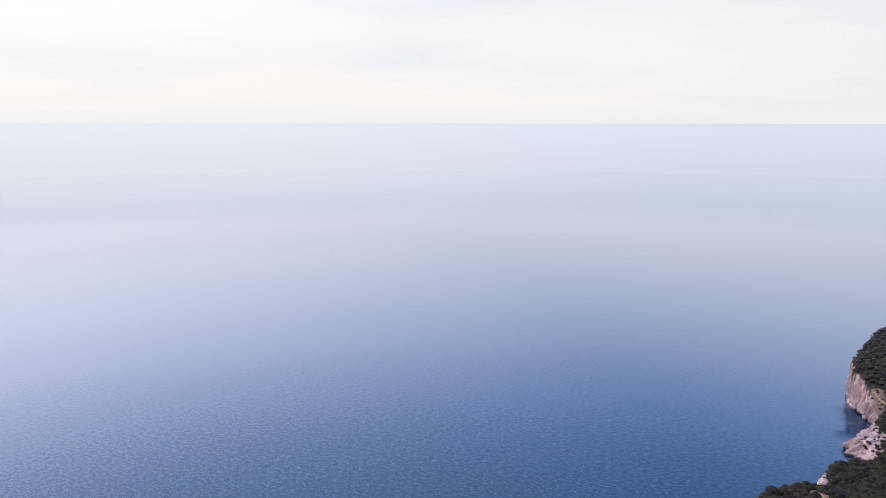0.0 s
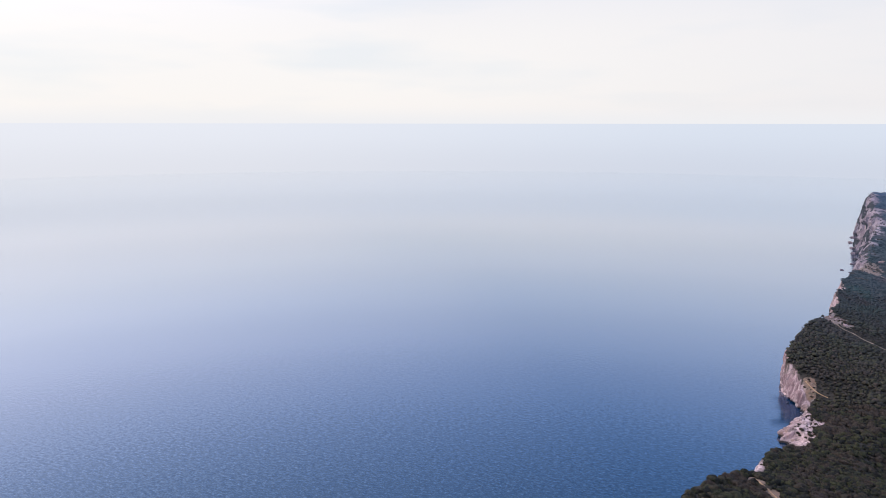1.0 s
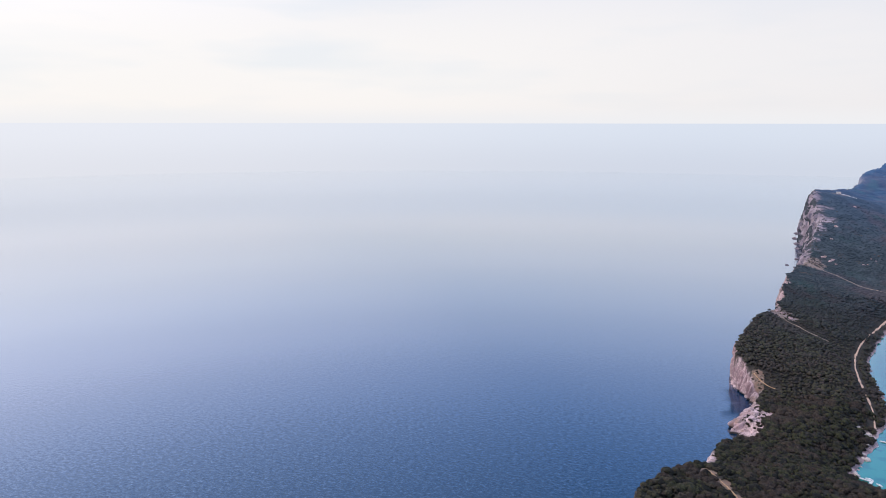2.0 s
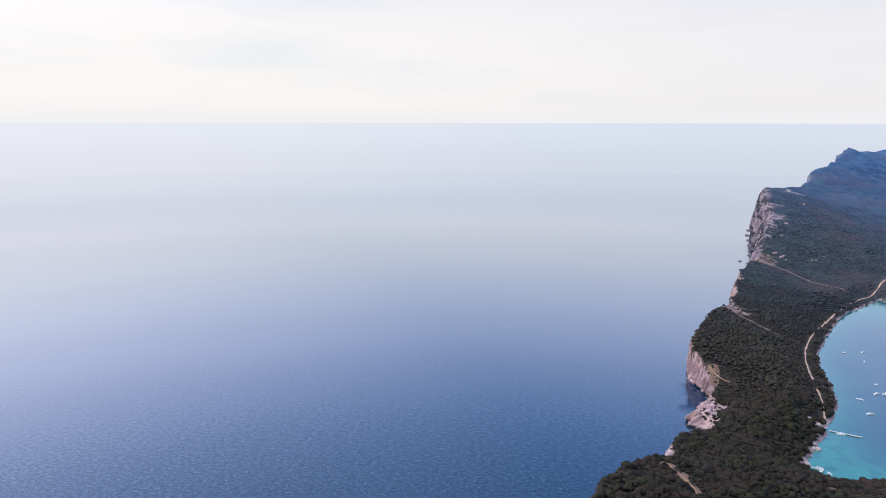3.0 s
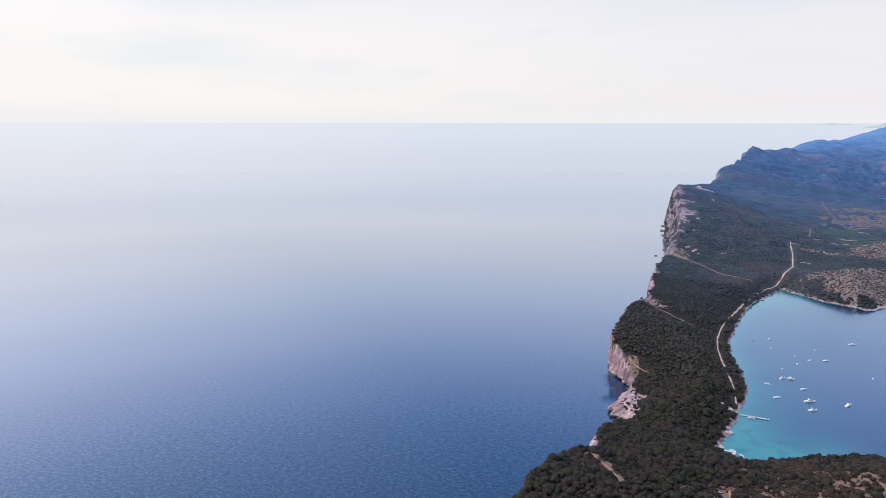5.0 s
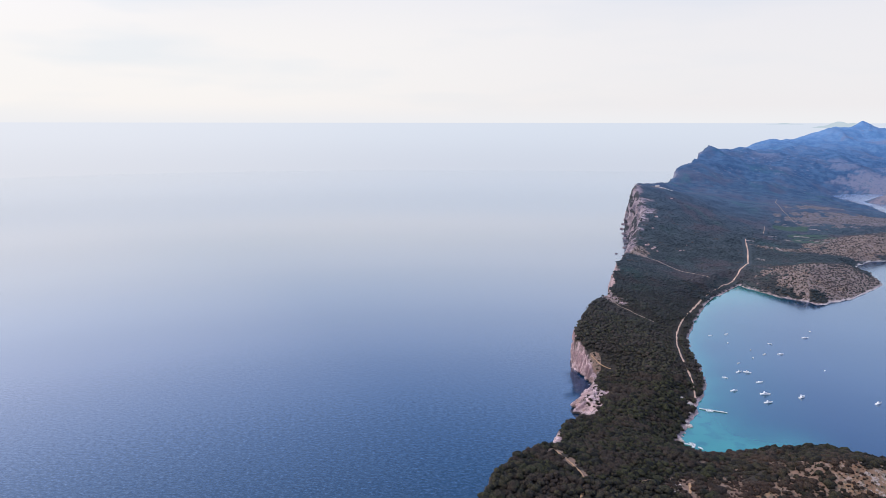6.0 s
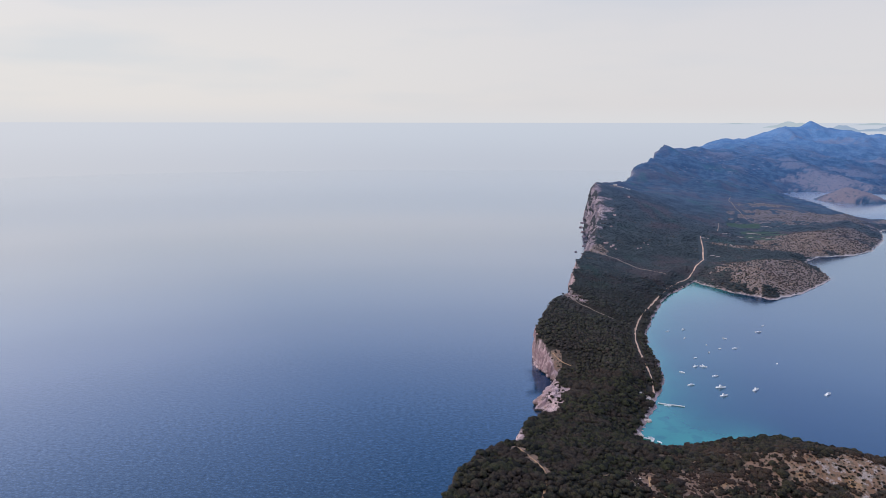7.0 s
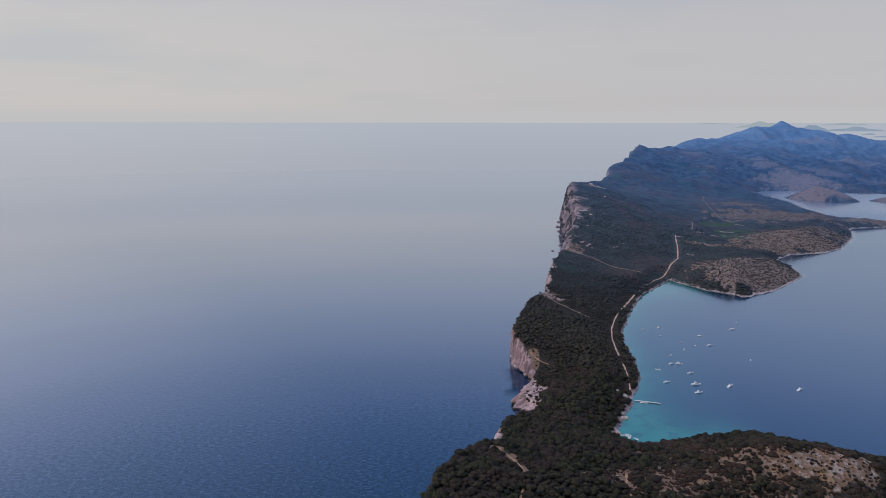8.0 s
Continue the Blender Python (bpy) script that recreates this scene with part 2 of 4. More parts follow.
def hazed_hill(m):
    """Maquis with pale bare slopes and stony rims, all painted blue for haze."""
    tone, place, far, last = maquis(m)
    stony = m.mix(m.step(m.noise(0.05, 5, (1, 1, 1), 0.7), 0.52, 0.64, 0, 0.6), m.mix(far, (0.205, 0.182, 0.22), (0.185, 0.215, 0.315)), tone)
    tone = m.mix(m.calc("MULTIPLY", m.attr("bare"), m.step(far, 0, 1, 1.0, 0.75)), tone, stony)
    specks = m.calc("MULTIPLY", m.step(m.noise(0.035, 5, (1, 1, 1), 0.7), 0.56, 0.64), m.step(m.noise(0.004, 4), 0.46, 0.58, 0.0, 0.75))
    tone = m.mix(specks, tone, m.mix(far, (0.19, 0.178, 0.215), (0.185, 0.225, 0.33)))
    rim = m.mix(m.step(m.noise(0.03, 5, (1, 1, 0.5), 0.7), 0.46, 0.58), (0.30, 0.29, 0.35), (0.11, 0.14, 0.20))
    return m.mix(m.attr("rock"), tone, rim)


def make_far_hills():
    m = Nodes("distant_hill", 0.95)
    m.color(hazed_hill(m))
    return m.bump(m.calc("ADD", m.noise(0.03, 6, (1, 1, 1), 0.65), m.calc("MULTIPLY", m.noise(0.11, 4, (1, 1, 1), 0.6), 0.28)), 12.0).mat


def make_sea():
    """Deep blue water with fine ripples; pale turquoise over sand in the shallows of the bay."""
    m = Nodes("sea_water", 0.3)
    nt = m.nt
    body = m.mix(m.step(m.noise(0.002, 3, (1, 0.3, 1)), 0.35, 0.65), (0.0015, 0.022, 0.060), (0.0025, 0.026, 0.070))
    sand = m.mix(m.step(m.noise(0.05, 4), 0.50, 0.66, 0, 0.6), (0.030, 0.240, 0.195), (0.016, 0.150, 0.150))
    body = m.mix(m.attr("shallow"), body, sand)
    wave = m.noise(0.42, 4, (0.42, 0.8, 1), 0.66)
    fine = m.noise(1.0, 2, (0.40, 0.9, 1), 0.6)
    wave = m.calc("ADD", wave, m.calc("MULTIPLY", m.calc("SUBTRACT", fine, 0.5), 0.8))
    swell = m.noise(0.035, 3, (1.0, 2.2, 1))
    bp = nt.nodes.new("ShaderNodeBump")
    bp.inputs["Distance"].default_value = 1.0
    bp.inputs["Strength"].default_value = 0.45
    m.put(bp.inputs["Height"], m.calc("ADD", wave, m.calc("MULTIPLY", swell, 1.2)))
    diff, gloss = nt.nodes.new("ShaderNodeBsdfDiffuse"), nt.nodes.new("ShaderNodeBsdfGlossy")
    m.put(gloss.inputs["Roughness"], m.step(m.attr("inlet"), 0, 1, 0.13, 0.24))
    m.put(diff.inputs["Color"], body)
    m.put(diff.inputs["Normal"], bp.outputs[0])
    facing = nt.nodes.new("ShaderNodeLayerWeight")
    facing.inputs["Blend"].default_value = 0.5

    def ramp(stops):
        node = nt.nodes.new("ShaderNodeValToRGB")
        node.color_ramp.interpolation = "CARDINAL"
        els = node.color_ramp.elements
        els[0].position, els[1].position = stops[0][0], stops[-1][0]
        for at, _ in stops[1:-1]:
            els.new(at)
        for el, (_, tone) in zip(els, stops):
            el.color = (*tone, 1)
        return node
    shares = [(0.0, 0.06), (0.45, 0.115), (0.53, 0.178), (0.60, 0.295), (0.68, 0.455), (0.74, 0.575), (0.80, 0.67), (0.85, 0.745), (0.90, 0.87), (0.935, 0.995), (1.0, 1.0)]
    curve = ramp([(at, (much,) * 3) for at, much in shares])
    away = m.calc("SUBTRACT", 1.0, facing.outputs["Facing"])
    ripple = m.calc("MULTIPLY", m.calc("MULTIPLY", m.calc("SUBTRACT", wave, 0.5), m.step(m.attr("open"), 0, 1, 0.08, 0.30)), m.calc("MULTIPLY", m.calc("POWER", away, 3.0), 9.0))
    m.put(curve.inputs[0], m.calc("ADD", facing.outputs["Facing"], ripple))
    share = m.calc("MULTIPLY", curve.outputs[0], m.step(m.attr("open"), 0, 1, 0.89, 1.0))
    # Less gloss under the near cliff, painting its dark reflection on the water.
    share = m.calc("MULTIPLY", share, m.step(m.attr("cove_dark"), 0, 1, 1.0, 0.48))
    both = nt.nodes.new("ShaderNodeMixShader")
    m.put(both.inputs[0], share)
    tint = ramp([(0.5, (0.67, 0.86, 1.0)), (0.65, (0.80, 0.885, 1.0)), (0.777, (0.86, 0.925, 1.0)), (0.85, (0.91, 0.945, 0.995)), (0.935, (0.978, 0.990, 0.995))])
    m.put(tint.inputs[0], facing.outputs["Facing"])
    m.put(gloss.inputs["Color"], m.mix(m.attr("open"), (0.70, 0.84, 1.0), tint.outputs[0]))
    nt.links.new(diff.outputs[0], both.inputs[1])
    nt.links.new(gloss.outputs[0], both.inputs[2])
    nt.links.new(both.outputs[0], nt.nodes["Material Output"].inputs["Surface"])
    return m.mat


def make_far_sea():
    """The sea beyond the sheet: a glowing backdrop, haze-pale up to the horizon, brighter on the sun's side."""
    m = Nodes("far_sea", 1.0)
    nt = m.nt
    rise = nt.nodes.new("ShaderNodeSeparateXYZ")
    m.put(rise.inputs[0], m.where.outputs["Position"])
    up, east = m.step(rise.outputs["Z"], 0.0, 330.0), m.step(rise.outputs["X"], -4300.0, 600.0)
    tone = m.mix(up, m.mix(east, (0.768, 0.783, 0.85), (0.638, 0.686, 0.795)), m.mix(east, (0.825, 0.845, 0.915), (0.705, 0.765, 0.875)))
    # Haze and sun glitter are put into the emission colour.
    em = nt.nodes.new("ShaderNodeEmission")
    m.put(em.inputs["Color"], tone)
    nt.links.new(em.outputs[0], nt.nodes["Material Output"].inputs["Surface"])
    return m.mat


def make_plain(name, tone, other, scale, rough=0.6, bump=0.0, spec=0.4):
    m = Nodes(name, rough, spec=spec)
    speck = m.noise(scale, 4)
    m.color(m.mix(m.step(speck, 0.35, 0.65), tone, other))
    if bump:
        m.bump(speck, bump)
    return m.mat


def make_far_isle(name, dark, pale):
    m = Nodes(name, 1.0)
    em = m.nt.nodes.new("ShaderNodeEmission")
    # Haze-pale island tone given off as emission, with no lamp on it.
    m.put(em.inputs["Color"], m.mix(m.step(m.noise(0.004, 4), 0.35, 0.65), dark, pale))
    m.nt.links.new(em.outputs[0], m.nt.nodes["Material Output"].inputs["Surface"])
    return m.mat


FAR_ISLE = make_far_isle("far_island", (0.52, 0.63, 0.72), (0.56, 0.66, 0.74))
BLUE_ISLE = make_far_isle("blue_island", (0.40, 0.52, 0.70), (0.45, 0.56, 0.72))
CRAG = make_crag()
STAINED_ROCK = make_rock("stained_limestone", 0.75)
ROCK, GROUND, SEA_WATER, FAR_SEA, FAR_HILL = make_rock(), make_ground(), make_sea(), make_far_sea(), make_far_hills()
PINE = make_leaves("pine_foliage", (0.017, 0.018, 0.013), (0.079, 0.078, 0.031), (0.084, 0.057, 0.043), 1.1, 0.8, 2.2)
# Shrub tones beyond the bay lifted and cooled, haze painted into the leaves.
FAR_SHRUB = make_leaves("far_shrub_foliage", (0.047, 0.052, 0.053), (0.075, 0.076, 0.072), (0.098, 0.077, 0.072), 0.7, 0.15, 0.6)
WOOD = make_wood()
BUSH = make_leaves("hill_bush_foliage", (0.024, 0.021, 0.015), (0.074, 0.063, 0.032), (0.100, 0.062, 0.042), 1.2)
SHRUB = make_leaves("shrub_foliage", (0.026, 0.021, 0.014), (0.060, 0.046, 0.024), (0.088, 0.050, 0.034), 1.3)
BARK = make_plain("bark", (0.10, 0.075, 0.055), (0.06, 0.045, 0.035), 3.0, 0.95, 0.05)
# Far cliff limestone, haze blue mixed into its base colour.
FAR_ROCK = make_plain("hazed_limestone", (0.27, 0.275, 0.34), (0.16, 0.18, 0.25), 0.02, 0.95, 2.0)
DIRT = make_plain("pale_dirt", (0.64, 0.425, 0.305), (0.50, 0.325, 0.23), 0.3, 0.95, 0.1)
TRAIL = make_plain("stony_trail", (0.31, 0.235, 0.19), (0.20, 0.155, 0.125), 0.15, 0.95, 0.1)
OCHRE = make_plain("ochre_earth", (0.46, 0.285, 0.155), (0.33, 0.20, 0.115), 0.4, 0.95, 0.1)
WALL_STONE = make_plain("weathered_wall_stone", (0.40, 0.34, 0.33), (0.27, 0.23, 0.22), 0.6, 0.9, 0.2)
STONE = make_plain("pale_stone", (0.58, 0.49, 0.44), (0.42, 0.35, 0.31), 0.6, 0.9, 0.2)
HULL = make_plain("white_gelcoat", (0.88, 0.88, 0.88), (0.82, 0.83, 0.84), 0.8, 0.25, spec=0.5)
DECK = make_plain("grey_deck", (0.74, 0.73, 0.71), (0.66, 0.64, 0.61), 1.5, 0.6)
GLASS = make_plain("dark_window", (0.02, 0.025, 0.03), (0.03, 0.035, 0.045), 0.5, 0.08, spec=0.6)
CANVAS = make_plain("navy_canvas", (0.03, 0.05, 0.11), (0.04, 0.06, 0.13), 2.0, 0.9)
CONCRETE = make_plain("pale_concrete", (0.68, 0.66, 0.63), (0.56, 0.54, 0.51), 0.7, 0.9, 0.1)


# ---- the lie of the land ----
# Waterline of the open sea from near to far, the land on its right.
COAST = [(-160, 150), (-55, 380), (-24, 490), (-9, 545), (8, 576), (26, 610), (43, 632), (50, 660), (68, 714), (80, 731),
         (98, 744), (101, 752), (88, 772), (85, 786), (94, 812), (106, 836), (116, 852), (118, 868), (108, 886), (97, 930), (98, 948),
         (101, 985), (113, 1035), (128, 1085), (150, 1140), (180, 1200), (205, 1290), (210, 1388), (234, 1482), (270, 1608),
         (296, 1715), (309, 1800), (359, 2005), (375, 2205), (430, 2400), (492, 2600), (583, 2780), (655, 2960), (772, 3260), (885, 3520),
         (1000, 3800), (1115, 4020), (1215, 4250), (1330, 4640), (1600, 4985)]
# Waterline of the bay, round the peninsula and along the inlet.
BAY = [(185, 706), (206, 746), (225, 786), (235, 813), (251, 851), (266, 903), (271, 962), (278, 1027), (289, 1087),
       (322, 1170), (379, 1306), (432, 1381), (484, 1459), (492, 1432), (528, 1362), (583, 1306), (662, 1357), (785, 1487),
       (813, 1597), (809, 1664), (886, 1746), (985, 1769), (1066, 1835), (1205, 2023), (1293, 2190), (1428, 2226),
       (1620, 2262), (1640, 2310), (1480, 2345), (1400, 2405), (1370, 2520), (1400, 2700), (1460, 2900), (1480, 3120),
       (1486, 3360), (1580, 3460), (1735, 3475), (1912, 3390), (2100, 3300), (2800, 3250)]
BAY_NEAR = [(2800, 250), (900, 330), (620, 500), (500, 600), (438, 640), (390, 674), (322, 704), (249, 690), (205, 674), (188, 688)]
ISLETS = [(1655, 3040, 150, 72, -36, 52), (1935, 2960, 105, 45, -20, 26)]
# Heights of the land at chosen places.
RISES_NEAR = [(-60, 400, 52), (0, 520, 45), (15, 562, 42), (40, 608, 34), (58, 648, 27), (84, 716, 16), (112, 756, 15), (104, 800, 13),
              (122, 842, 11), (121, 862, 5), (135, 862, 9), (124, 884, 20), (112, 915, 34), (106, 942, 38), (125, 1020, 39), (165, 1130, 39), (205, 1215, 39),
              (235, 1380, 40), (265, 1480, 36), (130, 600, 34), (150, 700, 22), (160, 800, 19), (190, 900, 23), (200, 1000, 26),
              (215, 1100, 30), (265, 1220, 26), (320, 1350, 22), (380, 1500, 18), (97, 511, 38), (155, 560, 27)]
RISES_HILL = [(266, 587, 52), (327, 568, 49), (380, 556, 42), (226, 627, 24), (294, 560, 51), (347, 556, 47), (292, 540, 32),
              (223, 545, 29), (372, 535, 24), (245, 530, 22), (200, 400, 20), (500, 480, 30), (100, 300, 30)]
RISES_MID = [(661, 1467, 46), (939, 1861, 47), (662, 1691, 24), (867, 1740, 8), (1057, 1850, 25), (1029, 2229, 36), (1221, 2250, 44),
             (1310, 2250, 13), (1290, 2330, 6), (1387, 2255, 33), (1442, 2252, 12), (1560, 2285, 6), (1195, 2600, 44), (1300, 2600, 28), (1330, 2900, 12), (1400, 3120, 2), (1250, 2900, 26), (300, 1640, 28), (345, 1720, 34), (375, 1880, 62), (420, 2060, 96),
             (396, 2230, 142), (450, 2300, 129), (540, 2310, 114), (700, 2280, 52), (820, 2120, 16), (480, 1740, 30), (560, 1650, 13),
             (760, 1950, 18), (520, 1950, 58), (494, 2480, 123), (610, 2760, 108), (677, 2950, 105), (625, 2650, 86),
             (742, 2900, 84), (780, 2700, 66), (877, 2700, 56), (1036, 2800, 44), (1215, 2900, 25)]
RISES_FAR = [(799, 3250, 129), (922, 3520, 168), (1051, 3800, 204), (1188, 4020, 216), (829, 3150, 112), (962, 3350, 112), (1088, 3700, 163), (997, 3080, 75), (1103, 3420, 107),
             (1216, 3780, 144), (1341, 4180, 185), (1162, 3150, 69), (1287, 3500, 102), (1412, 3850, 141), (1565, 4280, 188), (1369, 3280, 58), (1506, 3620, 94), (1651, 3980, 135),
             (1812, 4380, 185), (1573, 3500, 51), (1807, 3700, 98), (1967, 3720, 97), (1991, 4020, 120), (2163, 4380, 180), (2285, 4640, 245), (2130, 3680, 34), (2297, 3980, 96),
             (2434, 4230, 130), (2593, 4520, 198), (2353, 3750, 28), (2533, 4050, 84), (2712, 4350, 134), (1379, 4330, 176), (1593, 4560, 208), (1775, 4660, 241), (1952, 4730, 273),
             (2131, 4800, 302), (2311, 4850, 341), (2496, 4840, 284), (2571, 4830, 250), (2759, 4820, 248), (3014, 4800, 201), (1400, 4700, 100), (1624, 4990, 70), (1901, 4990, 111),
             (2215, 4990, 170), (2574, 4990, 174), (2856, 4990, 140)]
# Open karst and clearings: x, y, half-widths, how bare.
CLEARINGS = [(322, 551, 42, 15, 1.0), (352, 550, 26, 12, 1.0), (235, 545, 100, 44, 0.38), (49, 602, 6, 6, 0.9), (60, 577, 5, 8, 0.7), (70, 552, 4, 8, 0.6),
             (157, 548, 8, 24, 1.0), (186, 606, 8, 7, 1.0), (165, 540, 40, 22, 0.38), (-22, 512, 6, 22, 1.0),
             (672, 1428, 125, 105, 1.0), (602, 1392, 70, 45, 1.0), (690, 1372, 80, 40, 0.9), (760, 1500, 60, 70, 0.7),
             (930, 1845, 150, 80, 0.95), (790, 1775, 130, 42, 0.9), (1080, 2240, 190, 130, 0.75), (1050, 2480, 90, 40, 0.5), (1090, 1960, 110, 60, 0.4),
             (1480, 2280, 160, 60, 0.8), (1655, 3040, 160, 90, 1.0), (1935, 2960, 110, 60, 0.8),
             (1830, 3560, 190, 150, 1.0), (1715, 3745, 80, 50, 0.8), (1770, 3965, 120, 40, 0.75), (1410, 3929, 90, 60, 0.65), (1387, 3642, 50, 30, 0.55),
             (1662, 4060, 70, 30, 0.5), (2260, 4575, 220, 60, 0.8), (2391, 4085, 160, 90, 0.85), (2139, 3841, 100, 60, 0.7), (2327, 3826, 60, 25, 0.6),
             (2061, 3894, 110, 40, 0.7), (2095, 4154, 60, 60, 0.6), (2480, 3780, 160, 60, 0.7),
             (106, 802, 15, 24, 1.0), (217, 802, 9, 13, 1.0), (207, 750, 5, 9, 1.0), (122, 890, 6, 13, 1.0), (185, 1165, 20, 26, 0.8), (310, 1668, 26, 46, 0.7), (503, 2338, 30, 34, 1.0)]
FIELDS = [(845, 2130, 46, 19), (838, 1992, 50, 11), (830, 1938, 52, 8), (800, 1890, 34, 8), (668, 1558, 26, 9)]
DIRT_TRACK = [(233, 822), (240, 857), (243, 881), (245, 915), (249, 963), (256, 1013), (269, 1072), (292, 1139), (331, 1225), (365, 1296),
              (406, 1371), (464, 1449), (511, 1521), (551, 1604), (593, 1735), (627, 1860)]
PATHS = [([(49, 603), (57, 587), (65, 566), (71, 546), (64, 512), (52, 470)], 2.4), ([(118, 899), (123, 888), (131, 881), (141, 878)], 1.6),
         ([(180, 1160), (190, 1128), (207, 1108), (222, 1088), (238, 1084)], 1.6), ([(300, 1672), (328, 1618), (354, 1554), (379, 1498), (420, 1436)], 2.2),
         ([(775, 2148), (747, 2065), (712, 1976)], 3.0), ([(492, 2338), (506, 2322), (524, 2306), (540, 2300)], 5.0),
         ([(161, 566), (157, 548), (154, 524)], 2.6),
         ([(889, 2215), (896, 2260), (903, 2306), (916, 2378), (935, 2455), (955, 2531), (985, 2640), (1030, 2745)], 2.4)]


def value_noise(x, y, seed):
    """Smooth random heights in -1..1 on a unit lattice."""
    xi, yi = np.floor(x), np.floor(y)
    u, v = x - xi, y - yi
    u, v = u * u * (3 - 2 * u), v * v * (3 - 2 * v)

    def corner(a, b):
        h = np.sin(a * 127.1 + b * 311.7 + seed * 74.7) * 43758.5453
        return (h - np.floor(h)) * 2 - 1
    top = corner(xi, yi) * (1 - u) + corner(xi + 1, yi) * u
    low = corner(xi, yi + 1) * (1 - u) + corner(xi + 1, yi + 1) * u
    return top * (1 - v) + low * v


def rough_noise(x, y, seed, octaves=4, gain=0.5):
    total, size = np.zeros_like(x), 1.0
    for k in range(octaves):
        total += size * value_noise(x * 2 ** k, y * 2 ** k, seed + k)
        size *= gain
    return total


def line_distance(x, y, line):
    best = np.full(x.shape, 1e9)
    for (ax, ay), (bx, by) in zip(line, line[1:]):
        dx, dy = bx - ax, by - ay
        k = np.clip(((x - ax) * dx + (y - ay) * dy) / (dx * dx + dy * dy), 0, 1)
        best = np.minimum(best, (x - ax - k * dx) ** 2 + (y - ay - k * dy) ** 2)
    return np.sqrt(best)


def inside(x, y, ring):
    odd = np.zeros(x.shape, bool)
    for (ax, ay), (bx, by) in zip(ring, ring[1:] + ring[:1]):
        if ay != by:
            odd ^= ((ay > y) != (by > y)) & (x < (bx - ax) * (y - ay) / (by - ay) + ax)
    return odd


def smooth(a, b, v):
    k = np.clip((v - a) / (b - a), 0, 1)
    return k * k * (3 - 2 * k)


RISES = np.array(RISES_NEAR + RISES_HILL + RISES_MID + RISES_FAR, float)


def rise_weights():
    p = RISES[:, :2]
    k = np.sqrt(((p[:, None] - p[None]) ** 2).sum(2) + 25.0)
    n = len(p)
    a = np.zeros((n + 1, n + 1))
    a[:n, :n], a[n, :n], a[:n, n] = k - np.eye(n) * 1.0, 1, 1
    return np.linalg.solve(a, np.append(RISES[:, 2], 0))


WEIGHTS = rise_weights()
MAINLAND = COAST + [(3600, 4995), (3600, 100), (-160, 100)]
BAY_RING = BAY + BAY_NEAR


def cliff_width(y):
    return np.interp(y, [400, 600, 640, 700, 760, 790, 826, 840, 874, 886, 935, 950, 1360, 1390, 1440, 1480, 1600, 1750, 2100, 2300, 2600, 3300, 4200],
                     [4, 4, 9, 4, 8, 14, 12, 4, 4, 6, 6, 4, 4, 13, 13, 5, 8, 28, 30, 18, 14, 24, 36])


def rock_width(y):
    """How far the bare rock reaches inland of the coast."""
    return np.interp(y, [400, 600, 640, 690, 720, 770, 800, 825, 838, 846, 866, 876, 886, 910, 940, 1360, 1400, 1480, 1650, 1780, 2000, 2250, 2450, 3300, 4200],
                     [2, 2, 12, 2, 4, 16, 28, 16, 5, 2, 1.5, 3, 8, 7, 2, 3, 16, 4, 12, 36, 58, 42, 14, 20, 40])


def shores(x, y):
    """Metres inland of the open sea and of the bay; below nought in the water."""
    wx = x + 3.0 * rough_noise(x / 17, y / 17, 3, 3)
    wy = y + 3.0 * rough_noise(x / 17, y / 17, 9, 3)
    ragged = 9.0 * smooth(2500, 3000, y) * rough_noise(x / 85, y / 85, 15, 2)
    wx, wy = wx + ragged, wy - ragged
    sea = np.where(inside(wx, wy, MAINLAND), 1, -1) * line_distance(wx, wy, COAST)
    bay = np.where(inside(wx, wy, BAY_RING), -1, 1) * line_distance(wx, wy, BAY + BAY_NEAR[:1] + BAY_NEAR[1:] + BAY[:1])
    return sea, bay


def land(x, y):
    """Height of the land, with how far inland of the sea and of the bay it lies."""
    sea, bay = shores(x, y)
    high = np.full(x.shape, WEIGHTS[-1])
    for (px, py, _), w in zip(RISES, WEIGHTS):
        high += w * np.sqrt((x - px) ** 2 + (y - py) ** 2 + 25.0)
    far = smooth(1200, 3500, y)
    high += (1.4 + 7 * far) * rough_noise(x / (45 + 160 * far), y / (45 + 160 * far), 21, 4)
    high += 3.0 * smooth(2650, 3000, y) * rough_noise(x / 60, y / 60, 27, 3)
    high += 46.0 * smooth(2450, 3300, y) * (0.28 - np.abs(rough_noise(x / 330, y / 420, 63, 4)))
    high = np.maximum(high, 2.5)
    width = cliff_width(y)
    high = high * smooth(0.15, 1.0, sea / width)
    slope = 0.7 + 0.42 * bay
    high = np.minimum(slope, high)
    under = np.minimum(np.minimum(sea, bay), 0)
    high = np.where(under < 0, np.maximum(under * 0.5, -9), high)
    for cx, cy, rx, ry, turn, top in ISLETS:
        c, s = math.cos(radians(turn)), math.sin(radians(turn))
        u, v = ((x - cx) * c + (y - cy) * s) / rx, (-(x - cx) * s + (y - cy) * c) / ry
        q = u * u + v * v + 0.07 * rough_noise(x / 60, y / 60, 5, 3)
        high = np.where(q < 1.1, np.maximum(high, 1.15 * top * (1 - np.maximum(q, 0.004) ** 0.62) + 0.5), high)
    return high, sea, bay


def bareness(x, y):
    out = np.zeros(x.shape)
    ragged = 0.35 * rough_noise(x / 30, y / 30, 33, 4) + 0.25 * rough_noise(x / 9, y / 9, 35, 3)
    for cx, cy, rx, ry, much in CLEARINGS:
        q = np.sqrt(((x - cx) / rx) ** 2 + ((y - cy) / ry) ** 2) + ragged
        out = np.maximum(out, much * (1 - smooth(0.75, 1.15, q)))
    return out


